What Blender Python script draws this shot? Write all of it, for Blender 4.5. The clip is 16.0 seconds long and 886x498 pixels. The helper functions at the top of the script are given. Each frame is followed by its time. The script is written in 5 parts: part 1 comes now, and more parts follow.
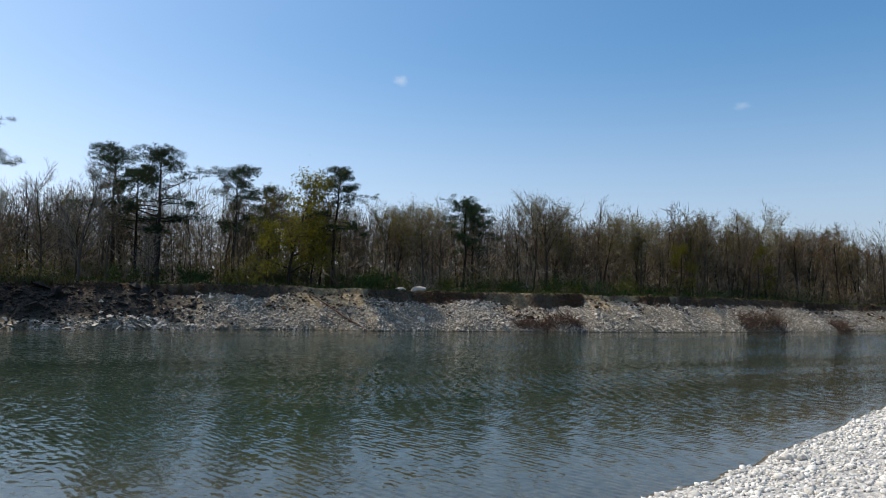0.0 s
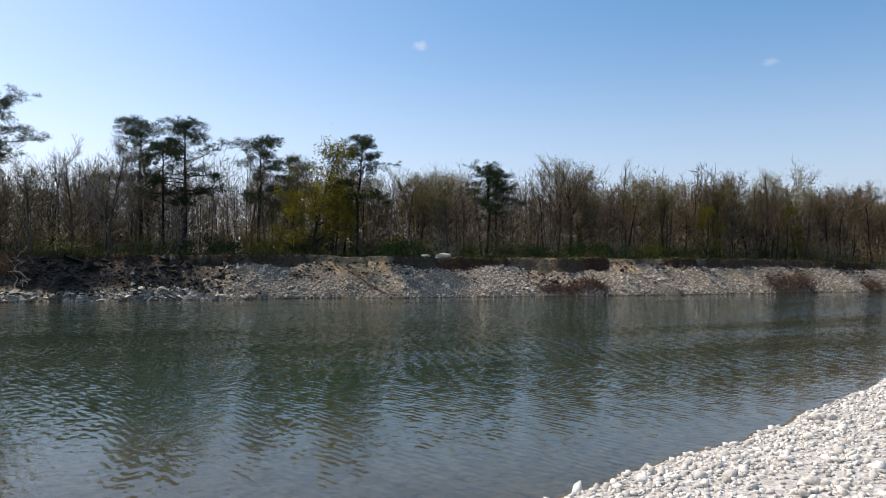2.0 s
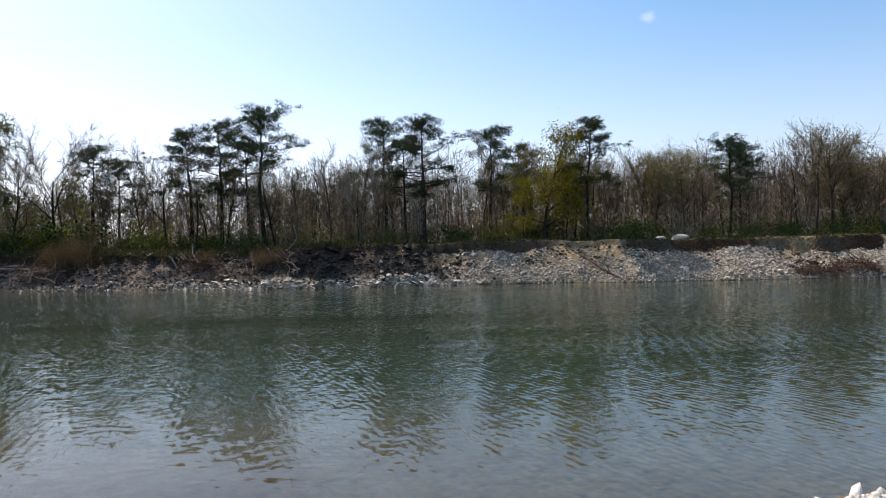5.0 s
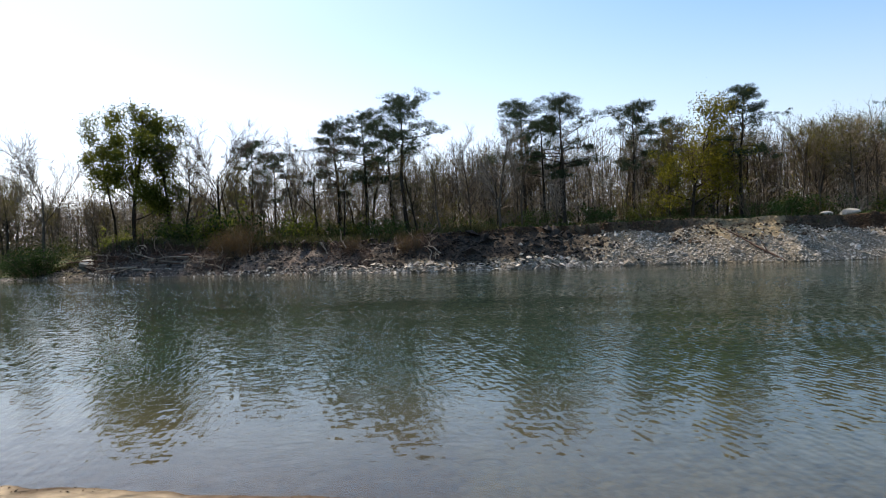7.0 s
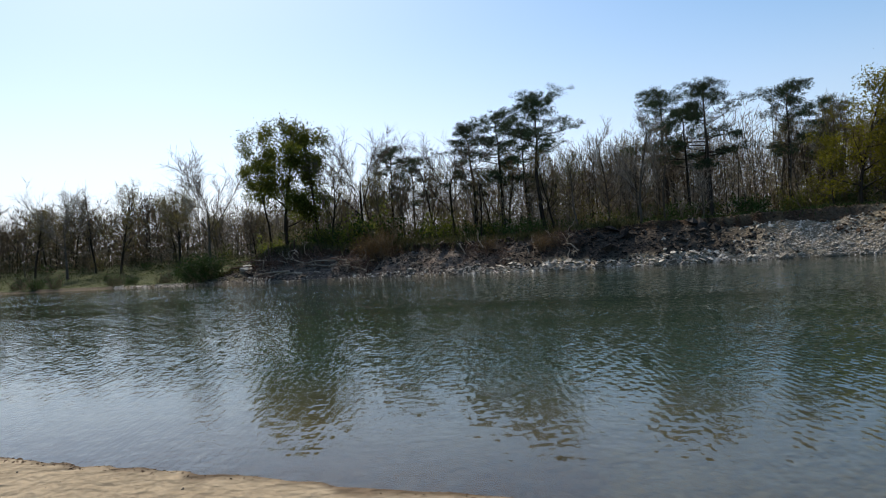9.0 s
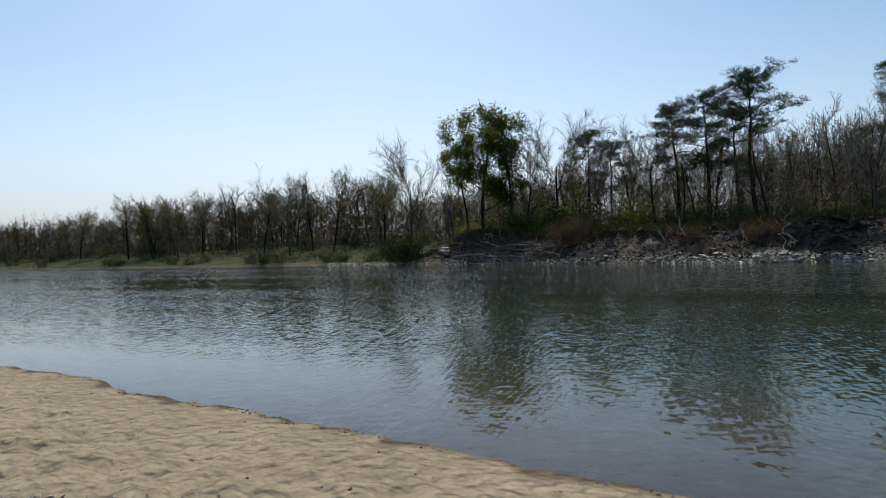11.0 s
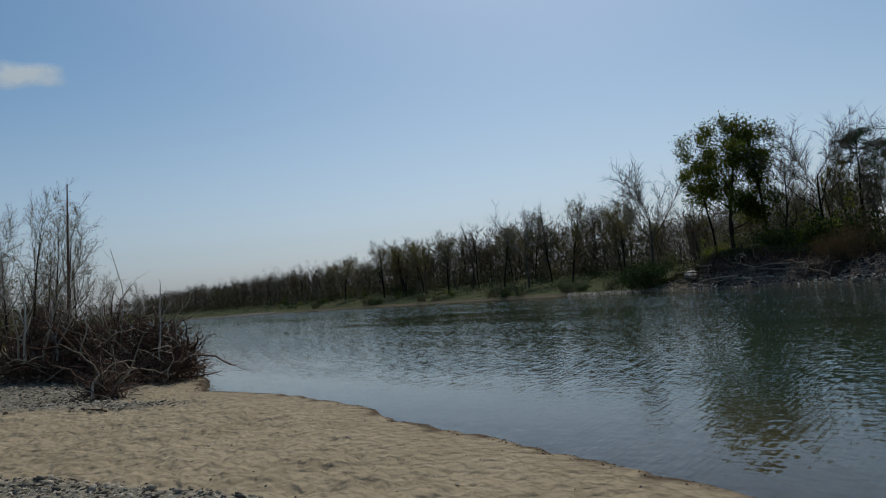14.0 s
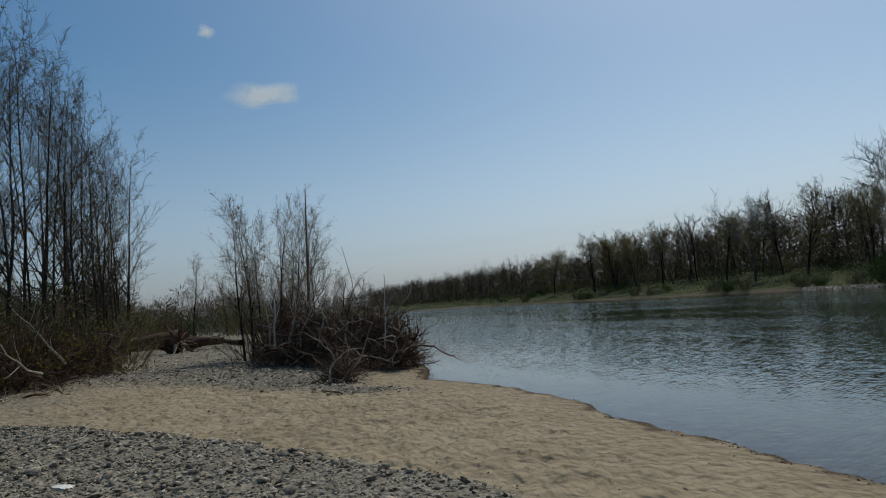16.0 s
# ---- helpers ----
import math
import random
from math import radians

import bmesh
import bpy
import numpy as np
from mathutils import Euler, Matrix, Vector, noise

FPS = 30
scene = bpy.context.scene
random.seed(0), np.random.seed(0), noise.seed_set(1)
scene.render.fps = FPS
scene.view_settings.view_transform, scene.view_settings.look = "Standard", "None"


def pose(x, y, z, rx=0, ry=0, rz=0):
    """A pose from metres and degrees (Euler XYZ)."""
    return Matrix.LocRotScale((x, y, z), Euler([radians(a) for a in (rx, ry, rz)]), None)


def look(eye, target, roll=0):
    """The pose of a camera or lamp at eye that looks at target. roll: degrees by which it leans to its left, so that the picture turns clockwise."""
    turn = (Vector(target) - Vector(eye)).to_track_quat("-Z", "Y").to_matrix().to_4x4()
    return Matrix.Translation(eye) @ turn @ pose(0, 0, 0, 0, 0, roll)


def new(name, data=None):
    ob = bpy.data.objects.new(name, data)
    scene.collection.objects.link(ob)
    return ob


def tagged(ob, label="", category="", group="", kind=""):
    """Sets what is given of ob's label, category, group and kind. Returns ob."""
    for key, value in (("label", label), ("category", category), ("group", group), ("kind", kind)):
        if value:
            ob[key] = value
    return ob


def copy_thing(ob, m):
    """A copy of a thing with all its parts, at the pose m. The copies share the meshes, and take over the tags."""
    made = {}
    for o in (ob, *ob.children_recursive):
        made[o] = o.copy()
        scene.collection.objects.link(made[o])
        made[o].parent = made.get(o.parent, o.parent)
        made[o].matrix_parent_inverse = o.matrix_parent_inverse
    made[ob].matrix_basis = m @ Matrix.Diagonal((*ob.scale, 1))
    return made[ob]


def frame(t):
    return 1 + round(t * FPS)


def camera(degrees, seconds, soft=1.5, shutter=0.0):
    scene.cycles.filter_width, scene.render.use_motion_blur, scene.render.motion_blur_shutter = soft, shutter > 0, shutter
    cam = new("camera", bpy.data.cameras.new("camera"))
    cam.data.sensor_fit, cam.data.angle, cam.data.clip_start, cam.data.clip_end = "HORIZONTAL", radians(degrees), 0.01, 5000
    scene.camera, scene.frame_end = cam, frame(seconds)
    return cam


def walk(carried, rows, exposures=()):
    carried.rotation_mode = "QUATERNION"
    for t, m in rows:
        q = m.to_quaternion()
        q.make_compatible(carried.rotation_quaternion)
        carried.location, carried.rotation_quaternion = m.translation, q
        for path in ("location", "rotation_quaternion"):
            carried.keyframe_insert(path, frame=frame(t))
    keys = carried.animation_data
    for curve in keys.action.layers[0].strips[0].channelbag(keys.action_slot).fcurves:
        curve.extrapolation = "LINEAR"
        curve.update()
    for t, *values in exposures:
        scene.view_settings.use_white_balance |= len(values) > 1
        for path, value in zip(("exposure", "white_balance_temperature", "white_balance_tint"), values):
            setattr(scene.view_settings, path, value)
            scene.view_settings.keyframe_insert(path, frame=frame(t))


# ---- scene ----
cam = camera(65.8, 16.0, soft=1.05)
EYE = 2.3
# time, turn to the left, tilt, roll, and the small sway of the hand about the standing place
TURNS = [
    (0.0, -0.23, 4.45, -1.29, 0.07, 0.13), (0.5, 0.26, 4.23, -1.00, 0.07, 0.13), (1.0, 0.49, 2.63, -0.98, 0.07, 0.11), (1.5, 1.15, 1.68, -1.08, 0.05, 0.10),
    (2.0, 1.79, 1.62, -0.28, 0.04, 0.09), (2.5, 5.76, 4.77, 0.48, 0.01, 0.08), (3.0, 9.41, 4.12, 0.24, -0.01, 0.05), (3.5, 11.30, 0.12, -0.26, -0.02, 0.02),
    (4.0, 15.78, 0.69, 0.72, -0.04, -0.01), (6.5, 27.48, -1.15, 1.03, -0.10, -0.05), (7.0, 32.41, -0.65, 2.12, -0.12, -0.05), (7.5, 34.92, 0.33, 1.81, -0.13, -0.05),
    (8.0, 37.40, 0.13, 2.48, -0.12, -0.04), (10.5, 55.77, -0.11, 2.95, -0.01, 0.0), (11.0, 60.10, -0.55, 2.35, 0.0, 0.0), (11.5, 64.46, -1.16, 2.69, 0.0, -0.01),
    (12.0, 67.15, -1.08, 2.50, -0.01, -0.02), (12.5, 69.40, 2.38, 3.83, -0.01, -0.04), (13.0, 72.10, 3.74, 4.76, 0.0, -0.06), (13.5, 75.90, 2.64, 5.51, 0.01, -0.08),
    (14.0, 79.86, 3.34, 5.35, 0.02, -0.10), (14.5, 83.31, 3.69, 5.00, 0.02, -0.13), (15.0, 87.02, 2.56, 5.36, 0.03, -0.16), (15.5, 91.51, 2.79, 6.08, 0.02, -0.17),
    (16.0, 97.24, 4.44, 5.17, 0.02, -0.19),
]
EXPOSURES = [(0.0, -0.08, 6550, 9), (1.0, 0.06, 6800, 11), (2.5, 0.12, 6950, 14), (4.0, 0.3, 7050, 14), (7.0, 0.36, 7000, 12), (8.0, 0.12, 6850, 10), (10.5, -0.26, 6600, 7), (11.0, -0.38, 6550, 6),
             (11.5, -0.48, 6500, 5), (12.0, -0.58, 6500, 5), (12.5, -0.75, 6450, 4), (13.5, -0.99, 6350, 3), (16.0, -1.03, 6350, 2)]
walk(cam, [(t, pose(x, y, EYE, 90 + pitch, roll, yaw)) for t, yaw, pitch, roll, x, y in TURNS], EXPOSURES)

# ---- light ----
SUN_AZ, SUN_EL = 68.0, 54.0
world = bpy.data.worlds.new("sky")
scene.world = world
world.use_nodes = True
wn = world.node_tree.nodes
sky = wn.new("ShaderNodeTexSky")
sky.sky_type = "NISHITA"
sky.sun_disc = False
sky.sun_elevation, sky.sun_rotation = radians(SUN_EL), radians(-SUN_AZ)
sky.air_density, sky.dust_density, sky.ozone_density = 1.0, 2.0, 2.8
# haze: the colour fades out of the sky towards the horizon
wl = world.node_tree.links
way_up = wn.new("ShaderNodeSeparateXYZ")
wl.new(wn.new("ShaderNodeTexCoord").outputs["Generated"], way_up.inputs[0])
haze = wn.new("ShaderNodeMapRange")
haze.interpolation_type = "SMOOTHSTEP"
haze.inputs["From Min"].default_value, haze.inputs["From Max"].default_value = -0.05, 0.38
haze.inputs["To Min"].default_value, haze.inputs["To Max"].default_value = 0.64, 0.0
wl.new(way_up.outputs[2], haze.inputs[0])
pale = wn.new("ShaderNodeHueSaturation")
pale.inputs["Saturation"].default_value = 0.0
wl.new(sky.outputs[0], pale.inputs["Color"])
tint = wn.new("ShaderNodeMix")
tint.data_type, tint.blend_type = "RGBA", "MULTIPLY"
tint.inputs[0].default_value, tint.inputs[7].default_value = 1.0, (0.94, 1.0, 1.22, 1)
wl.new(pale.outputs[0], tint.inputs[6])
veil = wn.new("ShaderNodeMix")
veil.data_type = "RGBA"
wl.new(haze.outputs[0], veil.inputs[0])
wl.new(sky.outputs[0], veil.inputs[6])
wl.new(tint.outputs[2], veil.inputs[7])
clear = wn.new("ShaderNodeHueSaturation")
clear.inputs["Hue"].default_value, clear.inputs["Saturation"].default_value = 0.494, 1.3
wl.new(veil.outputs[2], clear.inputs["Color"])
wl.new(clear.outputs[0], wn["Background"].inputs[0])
wn["Background"].inputs[1].default_value = 0.165
sun_way = Vector((-math.sin(radians(SUN_AZ)) * math.cos(radians(SUN_EL)),
                  math.cos(radians(SUN_AZ)) * math.cos(radians(SUN_EL)), math.sin(radians(SUN_EL))))
sun = new("sun", bpy.data.lights.new("sun", "SUN"))
sun.data.energy, sun.data.angle, sun.data.color = 4.0, radians(0.53), (1.0, 0.94, 0.84)
sun.matrix_world = look(sun_way * 200, (0, 0, 0))


# ---- materials ----
def shader(name):
    m = bpy.data.materials.new(name)
    m.use_nodes = True
    return m, m.node_tree.nodes, m.node_tree.links, m.node_tree.nodes["Principled BSDF"]


def ramp(nodes, stops):
    r = nodes.new("ShaderNodeValToRGB")
    while len(r.color_ramp.elements) < len(stops):
        r.color_ramp.elements.new(0.5)
    for e, (at, c) in zip(r.color_ramp.elements, stops):
        e.position, e.color = at, (*c, 1)
    return r


def noise_node(nodes, links, scale, detail=4.0, space="Object", stretch=None):
    tc = nodes.new("ShaderNodeTexCoord")
    n = nodes.new("ShaderNodeTexNoise")
    n.inputs["Scale"].default_value, n.inputs["Detail"].default_value = scale, detail
    out = tc.outputs[space]
    if stretch:
        mp = nodes.new("ShaderNodeMapping")
        mp.inputs["Rotation"].default_value = (0, 0, radians(stretch[3]) if len(stretch) > 3 else 0)
        mp.inputs["Scale"].default_value = stretch[:3]
        links.new(out, mp.inputs[0])
        out = mp.outputs[0]
    links.new(out, n.inputs["Vector"])
    return n


def mix_rgb(nodes, links, fac, a, b, how="MIX"):
    m = nodes.new("ShaderNodeMix")
    m.data_type, m.blend_type = "RGBA", how
    for k, v in ((0, fac), (6, a), (7, b)):
        if hasattr(v, "links"):
            links.new(v, m.inputs[k])
        elif k == 0:
            m.inputs[k].default_value = v
        else:
            m.inputs[k].default_value = (*v, 1)
    return m.outputs[2]


def varied(name, dark, mid, light, scale, rough=0.85, bump=0.0, fine=8.0, stretch=None, island=0.0, spec=0.08):
    """A solid material with grain at two scales."""
    m, n, l, b = shader(name)
    big, small = noise_node(n, l, scale, 5, stretch=stretch), noise_node(n, l, scale * fine, 3, stretch=stretch)
    add = n.new("ShaderNodeMath")
    add.operation, add.inputs[1].default_value = "MULTIPLY_ADD", 0.45
    l.new(small.outputs[0], add.inputs[0])
    half = n.new("ShaderNodeMath")
    half.operation, half.inputs[1].default_value = "MULTIPLY", 0.55
    l.new(big.outputs[0], half.inputs[0])
    l.new(half.outputs[0], add.inputs[2])
    r = ramp(n, [(0.34, dark), (0.5, mid), (0.66, light)])
    l.new(add.outputs[0], r.inputs[0])
    out = r.outputs[0]
    if island:
        g = n.new("ShaderNodeNewGeometry")
        oi = n.new("ShaderNodeObjectInfo")
        s = n.new("ShaderNodeMath")
        s.operation = "ADD"
        l.new(g.outputs["Random Per Island"], s.inputs[0])
        l.new(oi.outputs["Random"], s.inputs[1])
        fr = n.new("ShaderNodeMath")
        fr.operation = "FRACT"
        l.new(s.outputs[0], fr.inputs[0])
        v = n.new("ShaderNodeMapRange")
        v.inputs["To Min"].default_value, v.inputs["To Max"].default_value = 1 - island, 1 + island
        l.new(fr.outputs[0], v.inputs[0])
        hs = n.new("ShaderNodeHueSaturation")
        l.new(v.outputs[0], hs.inputs["Value"])
        l.new(out, hs.inputs["Color"])
        out = hs.outputs[0]
    l.new(out, b.inputs["Base Color"])
    b.inputs["Roughness"].default_value = rough
    b.inputs["Specular IOR Level"].default_value = spec
    if bump:
        bp = n.new("ShaderNodeBump")
        bp.inputs["Strength"].default_value, bp.inputs["Distance"].default_value = 0.7, bump
        l.new(add.outputs[0], bp.inputs["Height"])
        l.new(bp.outputs[0], b.inputs["Normal"])
    return m


def foliage(name, dark, mid, light, glow=0.35):
    """Leaves: each its own tone, some light passing through."""
    m, n, l, b = shader(name)
    g = n.new("ShaderNodeNewGeometry")
    oi = n.new("ShaderNodeObjectInfo")
    r = ramp(n, [(0.0, dark), (0.5, mid), (1.0, light)])
    l.new(g.outputs["Random Per Island"], r.inputs[0])
    v = n.new("ShaderNodeMapRange")
    v.inputs["To Min"].default_value, v.inputs["To Max"].default_value = 0.7, 1.25
    l.new(oi.outputs["Random"], v.inputs[0])
    hs = n.new("ShaderNodeHueSaturation")
    l.new(v.outputs[0], hs.inputs["Value"])
    l.new(r.outputs[0], hs.inputs["Color"])
    l.new(hs.outputs[0], b.inputs["Base Color"])
    b.inputs["Roughness"].default_value = 0.6
    b.inputs["Specular IOR Level"].default_value = 0.08
    tr = n.new("ShaderNodeBsdfTranslucent")
    l.new(hs.outputs[0], tr.inputs[0])
    mx = n.new("ShaderNodeMixShader")
    mx.inputs[0].default_value = glow
    l.new(b.outputs[0], mx.inputs[1])
    l.new(tr.outputs[0], mx.inputs[2])
    l.new(mx.outputs[0], n["Material Output"].inputs[0])
    return m


BARK_DARK = varied("dark_bark", (0.022, 0.016, 0.012), (0.042, 0.032, 0.024), (0.075, 0.06, 0.046), 3, bump=0.02, stretch=(1, 1, 0.25), island=0.15)
BARK_GREY = varied("grey_bark", (0.05, 0.04, 0.03), (0.09, 0.074, 0.057), (0.15, 0.125, 0.098), 3, bump=0.015, stretch=(1, 1, 0.3), island=0.2)
BARK_PALE = varied("pale_bark", (0.22, 0.19, 0.15), (0.34, 0.30, 0.25), (0.46, 0.42, 0.36), 4, bump=0.01, stretch=(1, 1, 0.3), island=0.2)
TWIG_BROWN = varied("brown_twig", (0.085, 0.06, 0.038), (0.15, 0.11, 0.07), (0.235, 0.178, 0.118), 2, island=0.3)
TWIG_GREY = varied("grey_twig", (0.14, 0.108, 0.079), (0.24, 0.19, 0.14), (0.355, 0.288, 0.22), 2, island=0.3)
PINE_NEEDLE = foliage("pine_needle", (0.024, 0.042, 0.021), (0.043, 0.068, 0.034), (0.075, 0.105, 0.05), 0.2)
LEAF_BUD = foliage("bud_leaf", (0.12, 0.11, 0.018), (0.21, 0.185, 0.03), (0.32, 0.27, 0.055), 0.55)
LEAF_YELLOW = foliage("yellow_green_leaf", (0.13, 0.125, 0.012), (0.22, 0.2, 0.02), (0.32, 0.28, 0.045), 0.55)
LEAF_GREEN = foliage("green_leaf", (0.07, 0.09, 0.013), (0.14, 0.16, 0.024), (0.24, 0.25, 0.048), 0.58)
LEAF_BUSH = foliage("bush_leaf", (0.02, 0.045, 0.01), (0.04, 0.072, 0.016), (0.08, 0.11, 0.027), 0.18)
LEAF_RUST = foliage("rust_leaf", (0.11, 0.06, 0.02), (0.17, 0.10, 0.035), (0.24, 0.15, 0.06), 0.35)
GRASS = foliage("grass_blade", (0.03, 0.044, 0.011), (0.05, 0.068, 0.016), (0.082, 0.094, 0.028), 0.08)
LEAF_OLIVE = foliage("olive_bud", (0.095, 0.08, 0.03), (0.16, 0.138, 0.05), (0.235, 0.205, 0.075), 0.55)
LEAF_DIM = foliage("dim_scrub_leaf", (0.03, 0.034, 0.014), (0.058, 0.06, 0.025), (0.095, 0.09, 0.042), 0.3)
TWIG_DARK = varied("dark_twig", (0.06, 0.046, 0.034), (0.105, 0.083, 0.062), (0.165, 0.132, 0.1), 2, island=0.3)
TWIG_PALE = varied("pale_twig", (0.14, 0.12, 0.095), (0.21, 0.18, 0.145), (0.3, 0.26, 0.22), 2, island=0.25)
GRASS_OLIVE = foliage("olive_grass", (0.045, 0.045, 0.016), (0.08, 0.075, 0.028), (0.125, 0.11, 0.045), 0.2)
GRASS_DRY = foliage("dry_grass", (0.08, 0.062, 0.028), (0.14, 0.105, 0.05), (0.22, 0.17, 0.085), 0.3)
COBBLE = varied("pale_cobble", (0.44, 0.41, 0.355), (0.62, 0.585, 0.52), (0.78, 0.745, 0.68), 6, rough=0.8, bump=0.004, island=0.3, spec=0.25)
BANK_STONE = varied("bank_cobble", (0.23, 0.188, 0.142), (0.43, 0.37, 0.295), (0.67, 0.6, 0.51), 4, rough=0.85, bump=0.005, island=0.35, spec=0.25)
GRAVEL = varied("grey_gravel", (0.135, 0.108, 0.078), (0.265, 0.22, 0.165), (0.49, 0.435, 0.355), 14, rough=0.85, bump=0.002, island=0.6, spec=0.1)
ROCK = varied("pale_rock", (0.24, 0.22, 0.18), (0.38, 0.35, 0.30), (0.52, 0.49, 0.43), 2, rough=0.85, bump=0.03)
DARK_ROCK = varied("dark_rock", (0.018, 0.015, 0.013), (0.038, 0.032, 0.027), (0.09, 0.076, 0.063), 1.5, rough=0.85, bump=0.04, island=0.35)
BLUFF_STONE = varied("bluff_stone", (0.06, 0.047, 0.037), (0.12, 0.098, 0.078), (0.25, 0.21, 0.172), 5, rough=0.9, bump=0.01, island=0.5)
CLOD = varied("earth_clod", (0.05, 0.032, 0.02), (0.10, 0.066, 0.042), (0.17, 0.118, 0.078), 3, rough=0.95, bump=0.02, island=0.35)
DRIFT = varied("driftwood", (0.17, 0.13, 0.092), (0.31, 0.245, 0.18), (0.50, 0.415, 0.325), 3, rough=0.8, bump=0.006, stretch=(1, 1, 0.3), island=0.35)
DRIFT_DARK = varied("dark_driftwood", (0.06, 0.034, 0.024), (0.118, 0.07, 0.049), (0.21, 0.138, 0.1), 3, rough=0.85, bump=0.006, island=0.4)


def ground_material():
    """Sand, gravel, bank earth, turf and river bed, laid out by the terrain's own zones."""
    m, n, l, b = shader("ground")

    def zone(name):
        a = n.new("ShaderNodeAttribute")
        a.attribute_name = name
        return a.outputs["Fac"]

    def two(scale, dark, light, lo=0.35, hi=0.65, detail=6):
        t = noise_node(n, l, scale, detail)
        r = ramp(n, [(lo, dark), (hi, light)])
        l.new(t.outputs[0], r.inputs[0])
        return r.outputs[0]

    sand = mix_rgb(n, l, 0.45, two(0.9, (0.245, 0.19, 0.12), (0.345, 0.272, 0.178)), two(5.0, (0.21, 0.164, 0.105), (0.37, 0.293, 0.193), 0.36, 0.62, 2))
    vor = n.new("ShaderNodeTexVoronoi")
    vor.inputs["Scale"].default_value = 26
    tc = n.new("ShaderNodeTexCoord")
    l.new(tc.outputs["Object"], vor.inputs["Vector"])
    vr = ramp(n, [(0.0, (0.09, 0.076, 0.055)), (0.5, (0.19, 0.163, 0.122)), (1.0, (0.36, 0.32, 0.255))])
    sep = n.new("ShaderNodeSeparateColor")
    l.new(vor.outputs["Color"], sep.inputs[0])
    l.new(sep.outputs[0], vr.inputs[0])
    vr2 = ramp(n, [(0.0, (0.22, 0.21, 0.19)), (0.5, (0.48, 0.46, 0.43)), (1.0, (0.7, 0.68, 0.64))])
    l.new(sep.outputs[0], vr2.inputs[0])
    gravel = mix_rgb(n, l, 0.3, vr.outputs[0], two(1.2, (0.14, 0.12, 0.09), (0.27, 0.235, 0.18)))
    turf = mix_rgb(n, l, 0.5, two(0.5, (0.03, 0.045, 0.011), (0.075, 0.09, 0.024)), two(9, (0.033, 0.035, 0.014), (0.095, 0.09, 0.036)))
    earth = mix_rgb(n, l, 0.5, two(0.7, (0.03, 0.016, 0.009), (0.075, 0.042, 0.022)), two(7, (0.02, 0.011, 0.006), (0.09, 0.05, 0.028)))
    talus = mix_rgb(n, l, 0.5, two(0.5, (0.12, 0.095, 0.065), (0.27, 0.225, 0.16)), two(6, (0.06, 0.047, 0.033), (0.36, 0.31, 0.235)))
    ochre = two(3, (0.27, 0.19, 0.10), (0.42, 0.32, 0.19))
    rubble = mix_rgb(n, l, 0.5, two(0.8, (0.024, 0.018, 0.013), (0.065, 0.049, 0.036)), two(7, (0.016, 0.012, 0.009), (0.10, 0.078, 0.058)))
    layers = ramp(n, [(0.36, (0.055, 0.039, 0.03)), (0.5, (0.118, 0.085, 0.065)), (0.64, (0.22, 0.178, 0.14))])
    l.new(noise_node(n, l, 2.2, 6, stretch=(0.35, 0.35, 2.6)).outputs[0], layers.inputs[0])
    bluff = mix_rgb(n, l, 0.5, layers.outputs[0], two(5, (0.06, 0.044, 0.034), (0.2, 0.156, 0.122)))
    bed = mix_rgb(n, l, 0.5, two(0.3, (0.025, 0.05, 0.04), (0.037, 0.064, 0.05)), two(4, (0.02, 0.041, 0.034), (0.043, 0.069, 0.054)))
    pebble = mix_rgb(n, l, 0.5, vr2.outputs[0], two(2, (0.34, 0.32, 0.28), (0.5, 0.48, 0.44)))
    shallow = mix_rgb(n, l, 0.5, two(0.8, (0.09, 0.073, 0.048), (0.14, 0.115, 0.077)), two(14, (0.055, 0.045, 0.031), (0.16, 0.131, 0.09)))
    out = sand
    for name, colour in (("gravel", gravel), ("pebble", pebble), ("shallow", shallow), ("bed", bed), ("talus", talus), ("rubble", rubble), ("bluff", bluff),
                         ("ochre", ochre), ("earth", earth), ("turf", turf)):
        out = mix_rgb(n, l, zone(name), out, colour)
    l.new(out, b.inputs["Base Color"])
    b.inputs["Roughness"].default_value = 0.92
    b.inputs["Specular IOR Level"].default_value = 0.15
    h = noise_node(n, l, 5.0, 1.5, stretch=(1, 1.25, 1, 20))
    h.inputs["Roughness"].default_value = 0.5
    bp = n.new("ShaderNodeBump")
    bp.inputs["Strength"].default_value, bp.inputs["Distance"].default_value = 1.0, 0.16
    l.new(h.outputs[0], bp.inputs["Height"])
    l.new(bp.outputs[0], b.inputs["Normal"])
    return m


